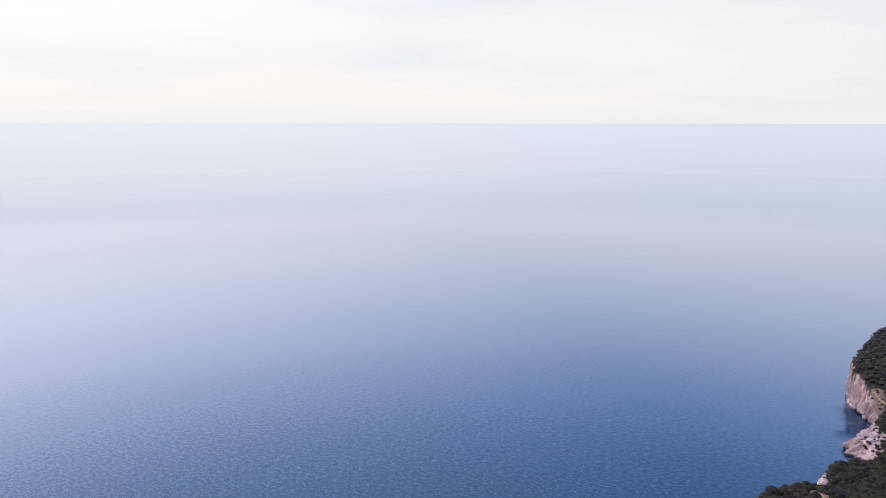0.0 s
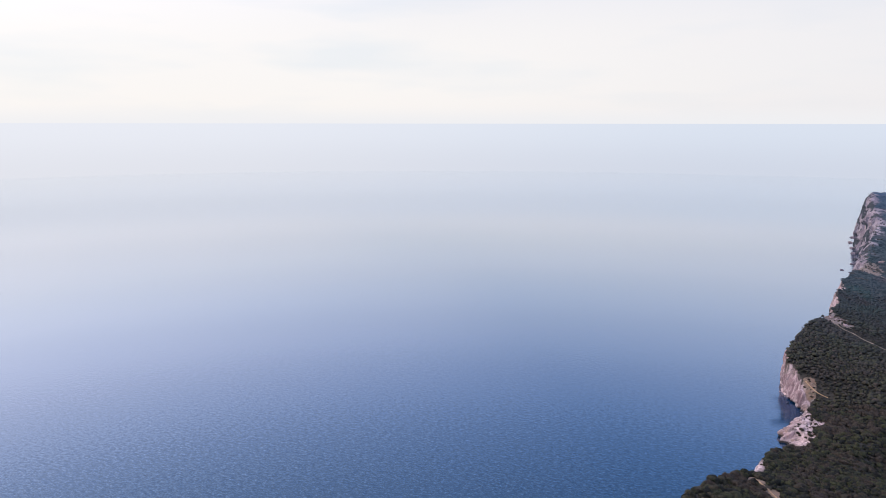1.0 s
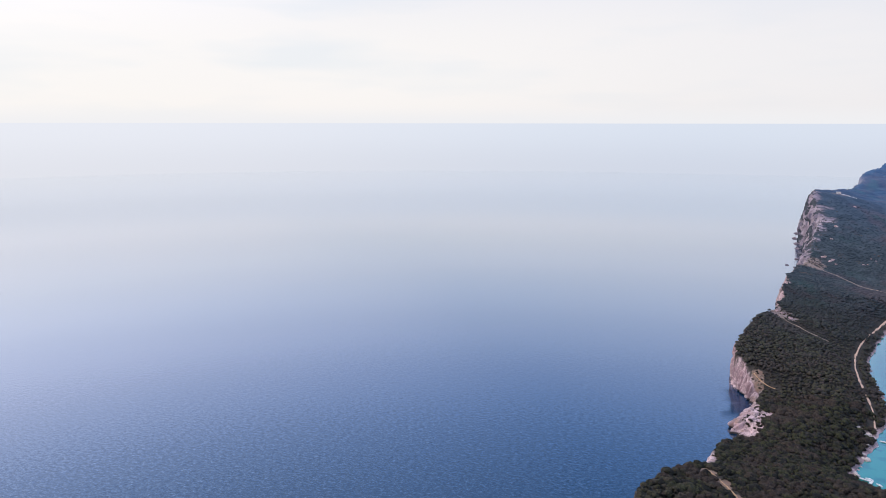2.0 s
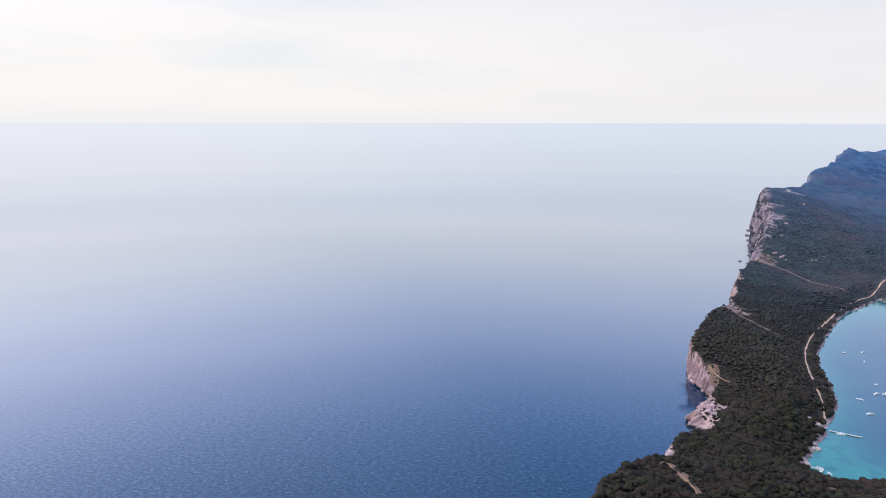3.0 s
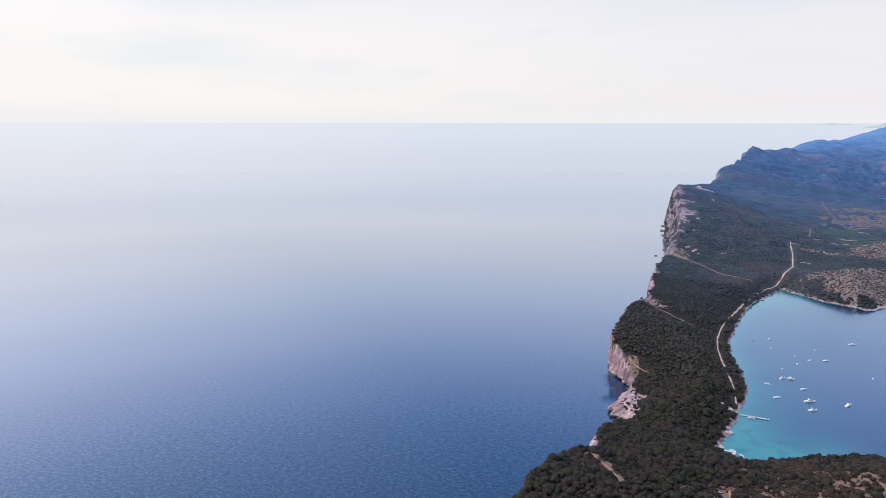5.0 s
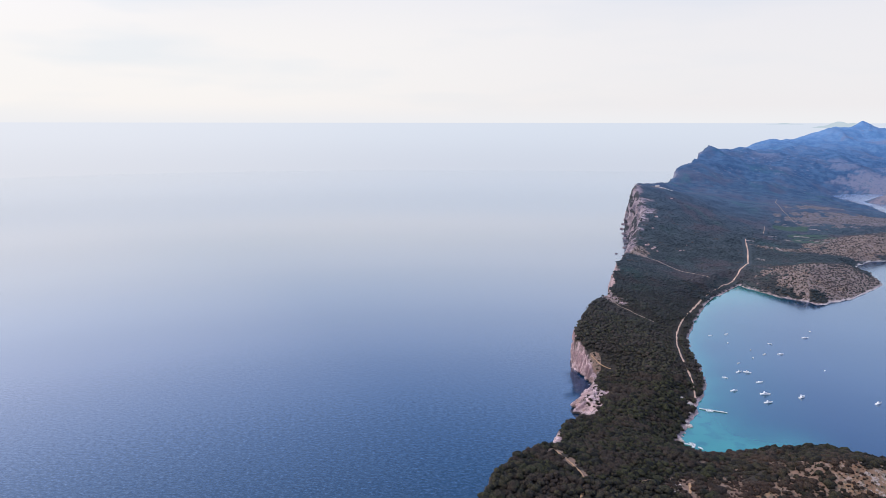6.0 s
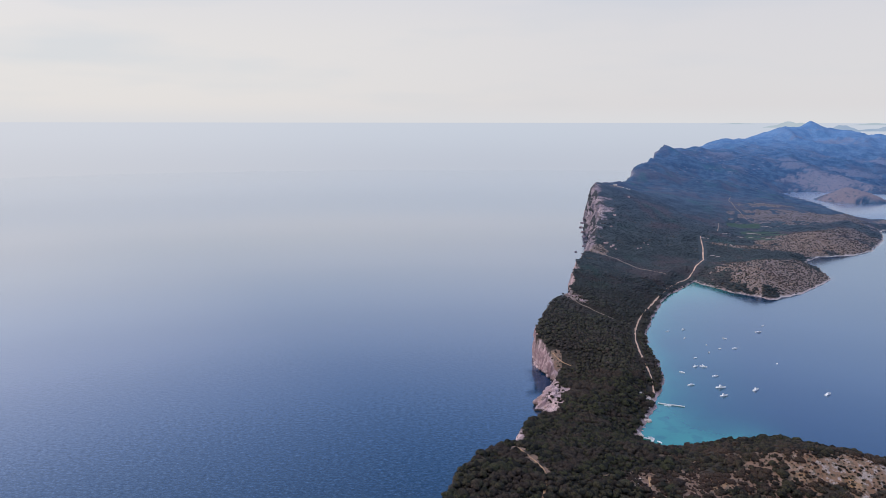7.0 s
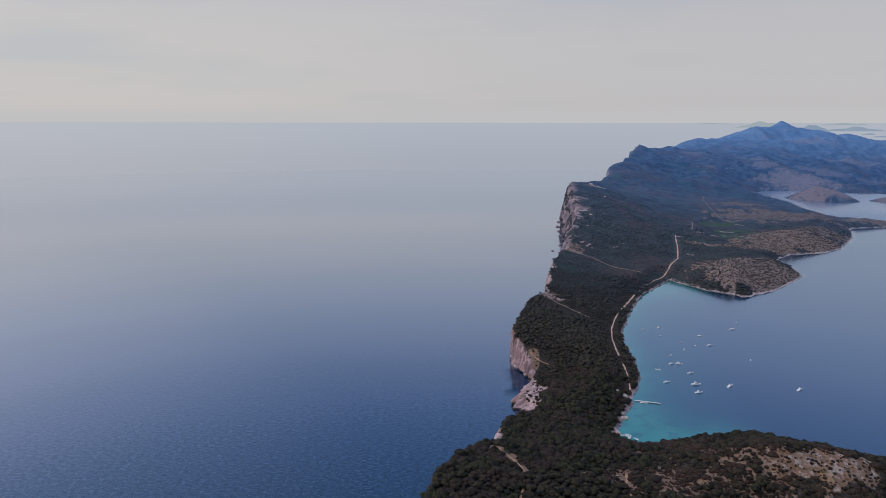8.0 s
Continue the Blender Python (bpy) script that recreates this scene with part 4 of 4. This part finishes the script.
def pine(seed):
    """A low Mediterranean pine: leaning trunk, two limbs and a lobed crown."""
    rng = random.Random(seed)
    tree = new("pine_tree")
    bm = bmesh.new()
    lean = Vector((rng.uniform(-0.12, 0.12), rng.uniform(-0.12, 0.12), 1))

    def limb(start, way, length, r0, r1):
        end = start + way.normalized() * length
        got = bmesh.ops.create_cone(bm, cap_ends=True, segments=6, radius1=r0, radius2=r1, depth=length)
        q = (end - start).to_track_quat("Z", "Y").to_matrix().to_4x4()
        bmesh.ops.transform(bm, matrix=Matrix.Translation((start + end) / 2) @ q, verts=got["verts"])
        return end
    fork = limb(Vector((0, 0, -0.2)), lean, 0.62, 0.07, 0.05)
    for k in range(3):
        a = k * 2.1 + rng.uniform(-0.4, 0.4)
        limb(fork, Vector((math.cos(a), math.sin(a), 0.9)), 0.45, 0.04, 0.02)
    part("trunk", bm, BARK, tree)
    v, f = lobed(seed + 200, 6, 2)
    me = quick_mesh("crown", v * np.array([1, 1, 1.05]) + np.array([0, 0, 0.75]), f, PINE)
    crown = new("crown", me)
    crown.parent = tree
    return tagged(tree, "low dark green pine tree in the wooded slope", "tree", "pines of the near wood")


def build_single_trees(xs, ys, zs, sizes):
    kinds = [pine(k) for k in range(6)]
    order = np.argsort(ys)
    for k, i in enumerate(order):
        m = pose(xs[i], ys[i], zs[i] - 0.1, 0, 0, (k * 137.5) % 360) @ Matrix.Diagonal((sizes[i],) * 3 + (1,))
        if k < len(kinds):
            kinds[k].matrix_basis = m
        else:
            tree = copy_thing(kinds[k % len(kinds)], Matrix())
            tree.matrix_basis = m


build_single_trees(*build_woods())


# ---- rocks in the sea and on the shores ----
def rock(name, x, y, z, size, seed, label, category, group, material=ROCK, tall=0.7):
    bm = bmesh.new()
    bmesh.ops.create_icosphere(bm, subdivisions=3, radius=1.0)
    for v in bm.verts:
        q = v.co + Vector((seed * 3.7, seed * 1.9, seed))
        k = 1 + 0.35 * noise.noise(q * 1.3) + 0.22 * noise.noise(q * 3.1) + 0.10 * noise.noise(q * 7.0)
        v.co = Vector((v.co.x * k * 1.15, v.co.y * k * 0.9, v.co.z * k * tall)) * size
    ob = part(name, bm, material, None)
    ob.matrix_basis = pose(x, y, z, 0, 0, seed * 67 % 360)
    return tagged(ob, label, category, group)


SEA_ROCKS = [(287, 1792, 5.5), (300, 1770, 4.0), (322, 1880, 7.0), (338, 1950, 8.0), (350, 2040, 9.0), (360, 2130, 9.0), (370, 2225, 9.0),
             (392, 2330, 9.0), (283, 1690, 5.0), (112, 862, 1.6), (98, 742, 2.2), (94, 744, 1.4), (86, 778, 2.0), (100, 888, 1.8), (95, 925, 2.2)]
for k, (x, y, r) in enumerate(SEA_ROCKS):
    r *= 0.75
    rock("sea_rock", x, y, 0.05 * r, r, k + 1, "dark limestone rock standing out of the sea", "rock", "rocks below the cliffs", CRAG, 0.5)

OUTCROPS = [(93, 784, 5.0), (99, 792, 5.5), (101, 806, 5.0), (108, 798, 4.5), (108, 814, 4.0), (115, 790, 3.0), (118, 803, 3.2), (114, 826, 3.0),
            (122, 812, 2.4), (104, 780, 3.5), (112, 772, 2.6), (124, 796, 2.2), (50, 642, 3.0), (47, 634, 2.6), (188, 1168, 4.0), (196, 1150, 3.5), (180, 1176, 4.0),
            (348, 1724, 5.0), (358, 1700, 4.0), (366, 1712, 3.5), (449, 1748, 2.6), (456, 1736, 2.2), (422, 1695, 3.0), (431, 1701, 2.4), (506, 2180, 4.0), (354, 1731, 3.2), (364, 1709, 3.6), (365, 1680, 3.0), (417, 1959, 4.5), (392, 1873, 4.0)]
for k, (x, y, r) in enumerate(OUTCROPS):
    rock("limestone_outcrop", x, y, ground_at(x, y) - 0.1 * r, r, k + 80, "jagged pale limestone outcrop among dark bushes", "rock", "outcrops on the points", ROCK, 0.75)

SHORE_ROCKS = [(218, 795, 3.0), (215, 800, 2.4), (222, 801, 2.6), (212, 806, 2.2), (209, 748, 2.6), (204, 744, 2.0), (206, 753, 1.8), (198, 728, 1.7),
               (194, 720, 1.6), (190, 712, 1.8), (231, 815, 1.8), (214, 774, 1.6), (138, 533, 1.5), (147, 545, 1.0), (168, 552, 1.1), (152, 562, 0.9)]
for k, (x, y, r) in enumerate(SHORE_ROCKS):
    rock("boulder", x, y, ground_at(x, y) + 0.2 * r, r, k + 40, "pale limestone boulder among shrubs near the bay", "rock", "pale boulders", STONE, 0.6)


# ---- jetties ----
def slab(bm, x0, x1, y0, y1, z0, z1, bevel=0.08):
    got = bmesh.ops.create_cube(bm, size=1.0)
    bmesh.ops.transform(bm, verts=got["verts"], matrix=Matrix.Translation(((x0 + x1) / 2, (y0 + y1) / 2, (z0 + z1) / 2)) @ Matrix.Diagonal((x1 - x0, y1 - y0, z1 - z0, 1)))
    edges = list({e for v in got["verts"] for e in v.link_edges})
    bmesh.ops.bevel(bm, geom=edges, offset=bevel, segments=1, affect="EDGES")


def jetty(start, end, width, label, head=0.0):
    """A low jetty on posts: decking planks, side beams, posts and bollards."""
    (ax, ay), (bx, by) = start, end
    length = math.hypot(bx - ax, by - ay)
    thing = new("jetty")
    n = int(length / 1.1)
    plank = None
    for k in range(n):
        if plank is None:
            bm = bmesh.new()
            slab(bm, -0.5, 0.5, -width / 2, width / 2, 0.75, 0.95, 0.03)
            plank = part("plank", bm, CONCRETE, thing)
            ob = plank
        else:
            ob = new("plank", plank.data)
            ob.parent = thing
        ob.location = (0.6 + k * length / n, 0, 0.004 * (k % 3))
    for side in (-1, 1):
        bm = bmesh.new()
        slab(bm, 0, length, side * (width / 2 - 0.25) - 0.1, side * (width / 2 - 0.25) + 0.1, 0.45, 0.74, 0.02)
        part("side_beam", bm, CONCRETE, thing)
        for k in range(int(length / 5) + 1):
            bm = bmesh.new()
            bmesh.ops.create_cone(bm, cap_ends=True, segments=10, radius1=0.2, radius2=0.18, depth=3.4)
            post = part("post", bm, CONCRETE, thing)
            post.location = (0.5 + k * 5.0, side * (width / 2 - 0.5), -1.0)
        for k in range(3):
            bm = bmesh.new()
            bmesh.ops.create_cone(bm, cap_ends=True, segments=10, radius1=0.13, radius2=0.17, depth=0.5)
            bollard = part("bollard", bm, GLASS, thing, "dark iron bollard")
            bollard.location = (length * (0.3 + 0.3 * k), side * (width / 2 - 0.3), 1.2)
    if head:
        bm = bmesh.new()
        slab(bm, length - 2.6, length, -head, head * 0.35, 0.70, 0.985, 0.05)
        part("head_platform", bm, CONCRETE, thing)
    thing.matrix_basis = pose(ax, ay, 0, 0, 0, math.degrees(math.atan2(by - ay, bx - ax)))
    return tagged(thing, label, "jetty")


jetty((231, 795.5), (260, 786), 2.4, "straight pale concrete jetty reaching into the turquoise bay")
jetty((184, 704), (201, 696), 2.6, "short pale jetty with a cross head at the bay's corner", 5.5)


def terrace(x, y, w, d, turn, label):
    """A rough stone platform with a low wall on its landward side."""
    thing = new("stone_terrace")
    bm = bmesh.new()
    slab(bm, -w / 2, w / 2, -d / 2, d / 2, -3, 0.4, 0.25)
    part("platform", bm, STONE, thing)
    bm = bmesh.new()
    slab(bm, -w / 2, w / 2, -d / 2, -d / 2 + 0.6, 0.404, 1.3, 0.12)
    part("low_wall", bm, STONE, thing)
    thing.matrix_basis = pose(x, y, max(ground_at(x, y), 0.8) + 0.3, 0, 0, turn)
    return tagged(thing, label, "terrace")


terrace(222, 796, 9, 6, -62, "pale stone terrace at the root of the jetty")
terrace(207, 744, 6, 5, -60, "small pale stone landing on the bay shore")
terrace(189, 707, 7, 4, -60, "pale stone landing beside the short jetty")


# ---- dry-stone wall in the near clearing ----
def stone_wall(points, label):
    thing = new("dry_stone_wall")
    rng = random.Random(5)
    meshes = []
    for k in range(5):
        bm = bmesh.new()
        bmesh.ops.create_icosphere(bm, subdivisions=1, radius=0.42)
        for v in bm.verts:
            v.co = Vector((v.co.x * 1.3, v.co.y, v.co.z * 0.75)) * (1 + 0.3 * noise.noise(v.co * 3 + Vector((k * 5, 0, 0))))
        me = bpy.data.meshes.new("stone")
        bm.to_mesh(me)
        bm.free()
        me.materials.append(STONE)
        meshes.append(me)
    for (ax, ay), (bx, by) in zip(points, points[1:]):
        length = math.hypot(bx - ax, by - ay)
        for k in range(int(length / 0.75)):
            for row in range(2):
                s = (k + 0.5 * row) * 0.75 / length
                x, y = ax + (bx - ax) * s + rng.uniform(-0.15, 0.15), ay + (by - ay) * s + rng.uniform(-0.15, 0.15)
                ob = new("stone", meshes[rng.randrange(5)])
                ob.parent = thing
                ob.matrix_basis = pose(x, y, ground_at(x, y) + 0.25 + 0.5 * row, 0, 0, rng.uniform(0, 360))
    return tagged(thing, label, "wall")


stone_wall([(126, 556), (135, 548), (146, 546), (149, 556), (147, 562)], "low tumbled pale dry-stone wall in a clearing")


def field_wall(points, label):
    """A low dry-stone wall round a field: a rough ridge with a broken crest."""
    line = np.array(points, float)
    at = np.concatenate([[0], np.cumsum(np.linalg.norm(np.diff(line, axis=0), axis=1))])
    d = np.arange(0, at[-1], 1.5)
    x, y = np.interp(d, at, line[:, 0]), np.interp(d, at, line[:, 1])
    dx, dy = np.gradient(x), np.gradient(y)
    size = np.hypot(dx, dy)
    crest = 1.3 + 0.5 * value_noise(d / 3, d * 0, 12) + 0.5 * value_noise(d / 11, d * 0 + 4, 14)
    across, up = np.array([-1.6, -0.9, 0.0, 0.9, 1.6]), np.array([-0.4, 0.75, 1.0, 0.75, -0.4])
    xx, yy = x[:, None] - (dy / size)[:, None] * across, y[:, None] + (dx / size)[:, None] * across
    zz = land(x, y)[0][:, None] + np.maximum(crest, 0.3)[:, None] * up
    me = quick_mesh("dry_stone_wall", np.stack([xx, yy, zz], -1).reshape(-1, 3), grid_faces(*xx.shape), WALL_STONE, flat=True)
    me.flip_normals()
    return tagged(new("dry_stone_wall", me), label, "wall", "walls of the fields")


FIELD_WALLS = [((719, 1961), (749, 1976)), ((759, 1952), (787, 1908)), ((890, 2109), (913, 2088)), ((588, 1668), (597, 1659)), ((597, 1653), (602, 1641)),
               ((812, 1893), (841, 1865)), ((682, 1793), (684, 1752)), ((803, 2002), (833, 1969)), ((623, 1848), (646, 1850))]
for ends in FIELD_WALLS:
    field_wall(ends, "weathered dry-stone wall beside a green field")


# ---- boats ----
def hull_mesh(length, beam, height, keel):
    """A lofted hull with a pointed, raised bow and a flat stern."""
    bm = bmesh.new()
    rings = []
    n = 12
    for k in range(n + 1):
        u = k / n
        half = beam / 2 * (0.86 + 0.14 * math.sin(u * 2.2)) * (1 - max(0, (u - 0.45) / 0.55) ** 2.3)
        half = max(half, 0.03)
        top = height * (0.82 + 0.42 * u ** 2)
        x = -length / 2 + length * u
        ring = [(x, -half, top), (x, -half * 0.93, top * 0.35), (x - 0.04 * length * u, -half * 0.6, -keel * 0.5), (x - 0.06 * length * u, 0, -keel * (1 - 0.6 * u)),
                (x - 0.04 * length * u, half * 0.6, -keel * 0.5), (x, half * 0.93, top * 0.35), (x, half, top)]
        rings.append([bm.verts.new(p) for p in ring])
    for a, b in zip(rings, rings[1:]):
        for i in range(6):
            bm.faces.new((a[i], a[i + 1], b[i + 1], b[i]))
    bm.faces.new(rings[0])
    bmesh.ops.recalc_face_normals(bm, faces=bm.faces)
    return bm


def deck_mesh(length, beam, height):
    bm = bmesh.new()
    last = None
    for k in range(11):
        u = k / 10 * 0.97
        half = beam / 2 * (0.86 + 0.14 * math.sin(u * 2.2)) * (1 - max(0, (u - 0.45) / 0.55) ** 2.3) * 0.95
        z = height * (0.82 + 0.42 * u ** 2) - 0.09
        x = -length / 2 + length * u
        row = [bm.verts.new((x, -half, z)), bm.verts.new((x, half, z)), bm.verts.new((x, half, z - 0.08)), bm.verts.new((x, -half, z - 0.08))]
        if last:
            for i in range(4):
                bm.faces.new((last[i], last[(i + 1) % 4], row[(i + 1) % 4], row[i]))
        else:
            bm.faces.new(row)
        last = row
    bm.faces.new(last[::-1])
    bmesh.ops.recalc_face_normals(bm, faces=bm.faces)
    return bm


def cabin_mesh(x0, x1, half, z0, z1, rake):
    """A cabin block with raked ends and inward-leaning sides."""
    bm = bmesh.new()
    low = [bm.verts.new(p) for p in ((x0, -half, z0), (x1, -half * 0.8, z0), (x1, half * 0.8, z0), (x0, half, z0))]
    top = [bm.verts.new(p) for p in ((x0 + rake * 0.3, -half * 0.85, z1), (x1 - rake, -half * 0.66, z1), (x1 - rake, half * 0.66, z1), (x0 + rake * 0.3, half * 0.85, z1))]
    for i in range(4):
        bm.faces.new((low[i], low[(i + 1) % 4], top[(i + 1) % 4], top[i]))
    bm.faces.new(top)
    bm.faces.new(low[::-1])
    bmesh.ops.recalc_face_normals(bm, faces=bm.faces)
    bmesh.ops.bevel(bm, geom=list(bm.edges), offset=0.06, segments=2, affect="EDGES")
    return bm


def motor_yacht(x, y, length, turn, tall, label):
    """A white motor yacht: hull, deck, cabin with a dark window band, flybridge, arch and swim step."""
    boat = new("motor_yacht")
    beam, h = length * 0.32, length * 0.115
    part("hull", hull_mesh(length, beam, h, length * 0.05), HULL, boat)
    part("deck", deck_mesh(length, beam, h), DECK, boat)
    z0 = h * 0.84
    cabin = part("cabin", cabin_mesh(-length * 0.22, length * 0.24, beam * 0.36, z0, z0 + length * 0.10, length * 0.09), HULL, boat)
    part("window_band", cabin_mesh(-length * 0.20, length * 0.225, beam * 0.365, z0 + length * 0.045, z0 + length * 0.082, length * 0.05), GLASS, cabin, "dark tinted window band")
    if tall:
        part("flybridge", cabin_mesh(-length * 0.20, length * 0.06, beam * 0.30, z0 + length * 0.104, z0 + length * 0.15, length * 0.05), HULL, boat)
        bm = bmesh.new()
        for side in (-1, 1):
            slab(bm, -length * 0.17, -length * 0.13, side * beam * 0.27 - 0.06, side * beam * 0.27 + 0.06, z0 + length * 0.12, z0 + length * 0.215, 0.02)
        slab(bm, -length * 0.18, -length * 0.10, -beam * 0.29, beam * 0.29, z0 + length * 0.21, z0 + length * 0.225, 0.03)
        part("radar_arch", bm, HULL, boat)
        part("bimini", cabin_mesh(-length * 0.10, length * 0.06, beam * 0.28, z0 + length * 0.20, z0 + length * 0.212, 0.05), CANVAS, boat, "navy canvas sun shade")
    bm = bmesh.new()
    slab(bm, -length * 0.56, -length * 0.495, -beam * 0.38, beam * 0.38, 0.12, 0.24, 0.04)
    part("swim_step", bm, DECK, boat)
    bm = bmesh.new()
    slab(bm, length * 0.30, length * 0.36, -0.12, 0.12, h * 0.98, h * 1.08, 0.03)
    part("anchor_winch", bm, GLASS, boat)
    boat.matrix_basis = pose(x, y, 0.02, 0, 0, turn)
    return tagged(boat, label, "boat", "boats moored in the bay")


def open_boat(x, y, length, turn, label):
    """A small white open boat with thwarts and an outboard motor."""
    boat = new("open_boat")
    beam, h = length * 0.36, length * 0.13
    part("hull", hull_mesh(length, beam, h, length * 0.04), HULL, boat)
    part("floor", deck_mesh(length * 0.95, beam * 0.95, h * 0.8), DECK, boat)
    for k in (-0.18, 0.1):
        bm = bmesh.new()
        slab(bm, length * k, length * k + 0.4, -beam * 0.4, beam * 0.4, h * 0.75, h * 0.95, 0.03)
        part("bench", bm, HULL, boat)
    part("console", cabin_mesh(-length * 0.06, length * 0.06, beam * 0.2, h * 0.7, h * 0.7 + length * 0.13, 0.2), HULL, boat)
    bm = bmesh.new()
    slab(bm, -length * 0.56, -length * 0.49, -0.2, 0.2, h * 0.3, h * 1.4, 0.08)
    part("outboard_motor", bm, GLASS, boat, "black outboard motor")
    boat.matrix_basis = pose(x, y, 0.02, 0, 0, turn)
    return tagged(boat, label, "boat", "boats moored in the bay")


YACHTS = [(402, 1008, 8.8, 8, 0), (470, 1092, 9.8, 5, 0), (318, 927, 9.0, 30, 1), (328.3, 926, 10.0, -28, 1), (292, 903, 7.6, 150, 0),
          (332, 890, 8.6, 12, 0), (290, 857, 9.2, 14, 0), (325, 849, 12.5, 4, 1), (319, 822, 10.5, 14, 1), (366, 843, 11.5, 38, 1),
          (449, 831, 10.5, 32, 1), (354, 1102, 7.5, 40, 1), (241, 788.6, 8.0, -18, 0), (199, 701.5, 6.5, 150, 0), (205, 692, 6.0, 130, 0)]
for x, y, length, turn, tall in YACHTS:
    motor_yacht(x, y, length, turn, tall, "white motor yacht with flybridge anchored on blue water" if tall else "low white motor boat with a small cabin, anchored")
# The last entry is a boat added in place of a white wake streak.
SMALL = [(326, 1092, 6.0, 15), (342, 1056, 5.2, 60), (404, 1056, 6.6, -40), (492, 1128, 5.2, 30), (365, 1024, 4.6, 75), (357, 989, 5.6, 60),
         (329, 963, 5.8, 30), (224.5, 780, 4.6, 20), (379, 1006, 6.5, 38)]
for x, y, length, turn in SMALL:
    open_boat(x, y, length, turn, "small white open boat lying in the bay")


def mooring_buoy(x, y, r):
    buoy = new("mooring_buoy")
    bm = bmesh.new()
    bmesh.ops.create_uvsphere(bm, u_segments=16, v_segments=10, radius=r)
    part("float", bm, HULL, buoy)
    bm = bmesh.new()
    bmesh.ops.create_cone(bm, cap_ends=True, segments=10, radius1=r * 0.16, radius2=r * 0.12, depth=r * 0.9)
    pin = part("pin", bm, GLASS, buoy)
    pin.location = (0, 0, r * 1.2)
    buoy.matrix_basis = pose(x, y, r * 0.3)
    return tagged(buoy, "round white mooring buoy on the bay", "buoy")


mooring_buoy(435, 942, 1.1)


# ---- islands on the horizon ----
def far_island(x0, x1, y, z0, z1, seed, label, material=BLUE_ISLE):
    """A low island at the edge of sight, raised before the backdrop to fit the camera's view."""
    n = 60
    u = np.linspace(0, 1, n)
    rise = np.sin(np.pi * u) ** 0.7 * (0.72 + 0.28 * rough_noise(u * 4, u * 0, seed, 3))
    xs = x0 + (x1 - x0) * u
    rows = [np.stack([xs, np.full(n, y + dy), z0 + (z1 - z0) * np.clip(rise, 0, 2) * k], 1) for dy, k in ((0, 0), (3, 0.6), (8, 1.0), (14, 0.5), (16, 0))]
    me = quick_mesh("island", np.concatenate(rows), grid_faces(5, n), material)
    tagged(new("backdrop_island", me), label, "island", kind="structure")


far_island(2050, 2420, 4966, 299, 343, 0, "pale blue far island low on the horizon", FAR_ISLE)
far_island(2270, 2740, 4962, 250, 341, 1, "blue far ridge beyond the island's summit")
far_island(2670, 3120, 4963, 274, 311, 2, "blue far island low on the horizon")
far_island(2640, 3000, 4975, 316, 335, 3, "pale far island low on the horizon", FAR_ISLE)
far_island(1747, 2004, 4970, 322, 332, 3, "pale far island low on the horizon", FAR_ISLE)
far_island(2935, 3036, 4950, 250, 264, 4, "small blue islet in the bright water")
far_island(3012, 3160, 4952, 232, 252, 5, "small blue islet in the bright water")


# ---- pale ruin on the high cliff ----
def cliff_house(x, y, turn):
    """A low pale stone house: four walls with openings, a flat-pitched roof, a door and two windows."""
    thing = new("stone_house")
    w, d, h = 13.0, 6.0, 4.2
    for name, box in (("back_wall", (-w / 2, w / 2, d / 2 - 0.5, d / 2)), ("side_wall", (-w / 2, -w / 2 + 0.5, -d / 2 + 0.5, d / 2 - 0.5)),
                      ("side_wall", (w / 2 - 0.5, w / 2, -d / 2 + 0.5, d / 2 - 0.5))):
        bm = bmesh.new()
        slab(bm, box[0], box[1], box[2], box[3], -1.5, h, 0.06)
        part(name, bm, STONE, thing)
    bm = bmesh.new()
    at = -w / 2
    for x0, x1, low in ((-4.6, -3.4, 1.0), (-0.6, 0.6, 0.0), (3.4, 4.6, 1.0)):
        slab(bm, at, x0, -d / 2, -d / 2 + 0.5, -1.5, h, 0.04)
        slab(bm, x0, x1, -d / 2, -d / 2 + 0.5, 2.2, h, 0.04)
        if low:
            slab(bm, x0, x1, -d / 2, -d / 2 + 0.5, -1.5, low, 0.04)
        at = x1
    slab(bm, at, w / 2, -d / 2, -d / 2 + 0.5, -1.5, h, 0.04)
    part("front_wall", bm, STONE, thing)
    for x0 in (-4.0, 4.0):
        bm = bmesh.new()
        slab(bm, x0 - 0.58, x0 + 0.58, -d / 2 + 0.2, -d / 2 + 0.28, 1.0, 2.2, 0.02)
        part("window", bm, GLASS, thing)
    bm = bmesh.new()
    slab(bm, -0.58, 0.58, -d / 2 + 0.2, -d / 2 + 0.3, -0.2, 2.2, 0.02)
    part("door", bm, BARK, thing)
    part("roof", cabin_mesh(-w / 2 - 0.4, w / 2 + 0.4, d / 2 + 0.4, h + 0.004, h + 1.2, 1.6), CONCRETE, thing, "pale low roof")
    thing.matrix_basis = pose(x, y, ground_at(x, y) + 1.0, 0, 0, turn)
    return tagged(thing, "low pale stone house on the high cliff", "house")


cliff_house(500, 2356, -14)
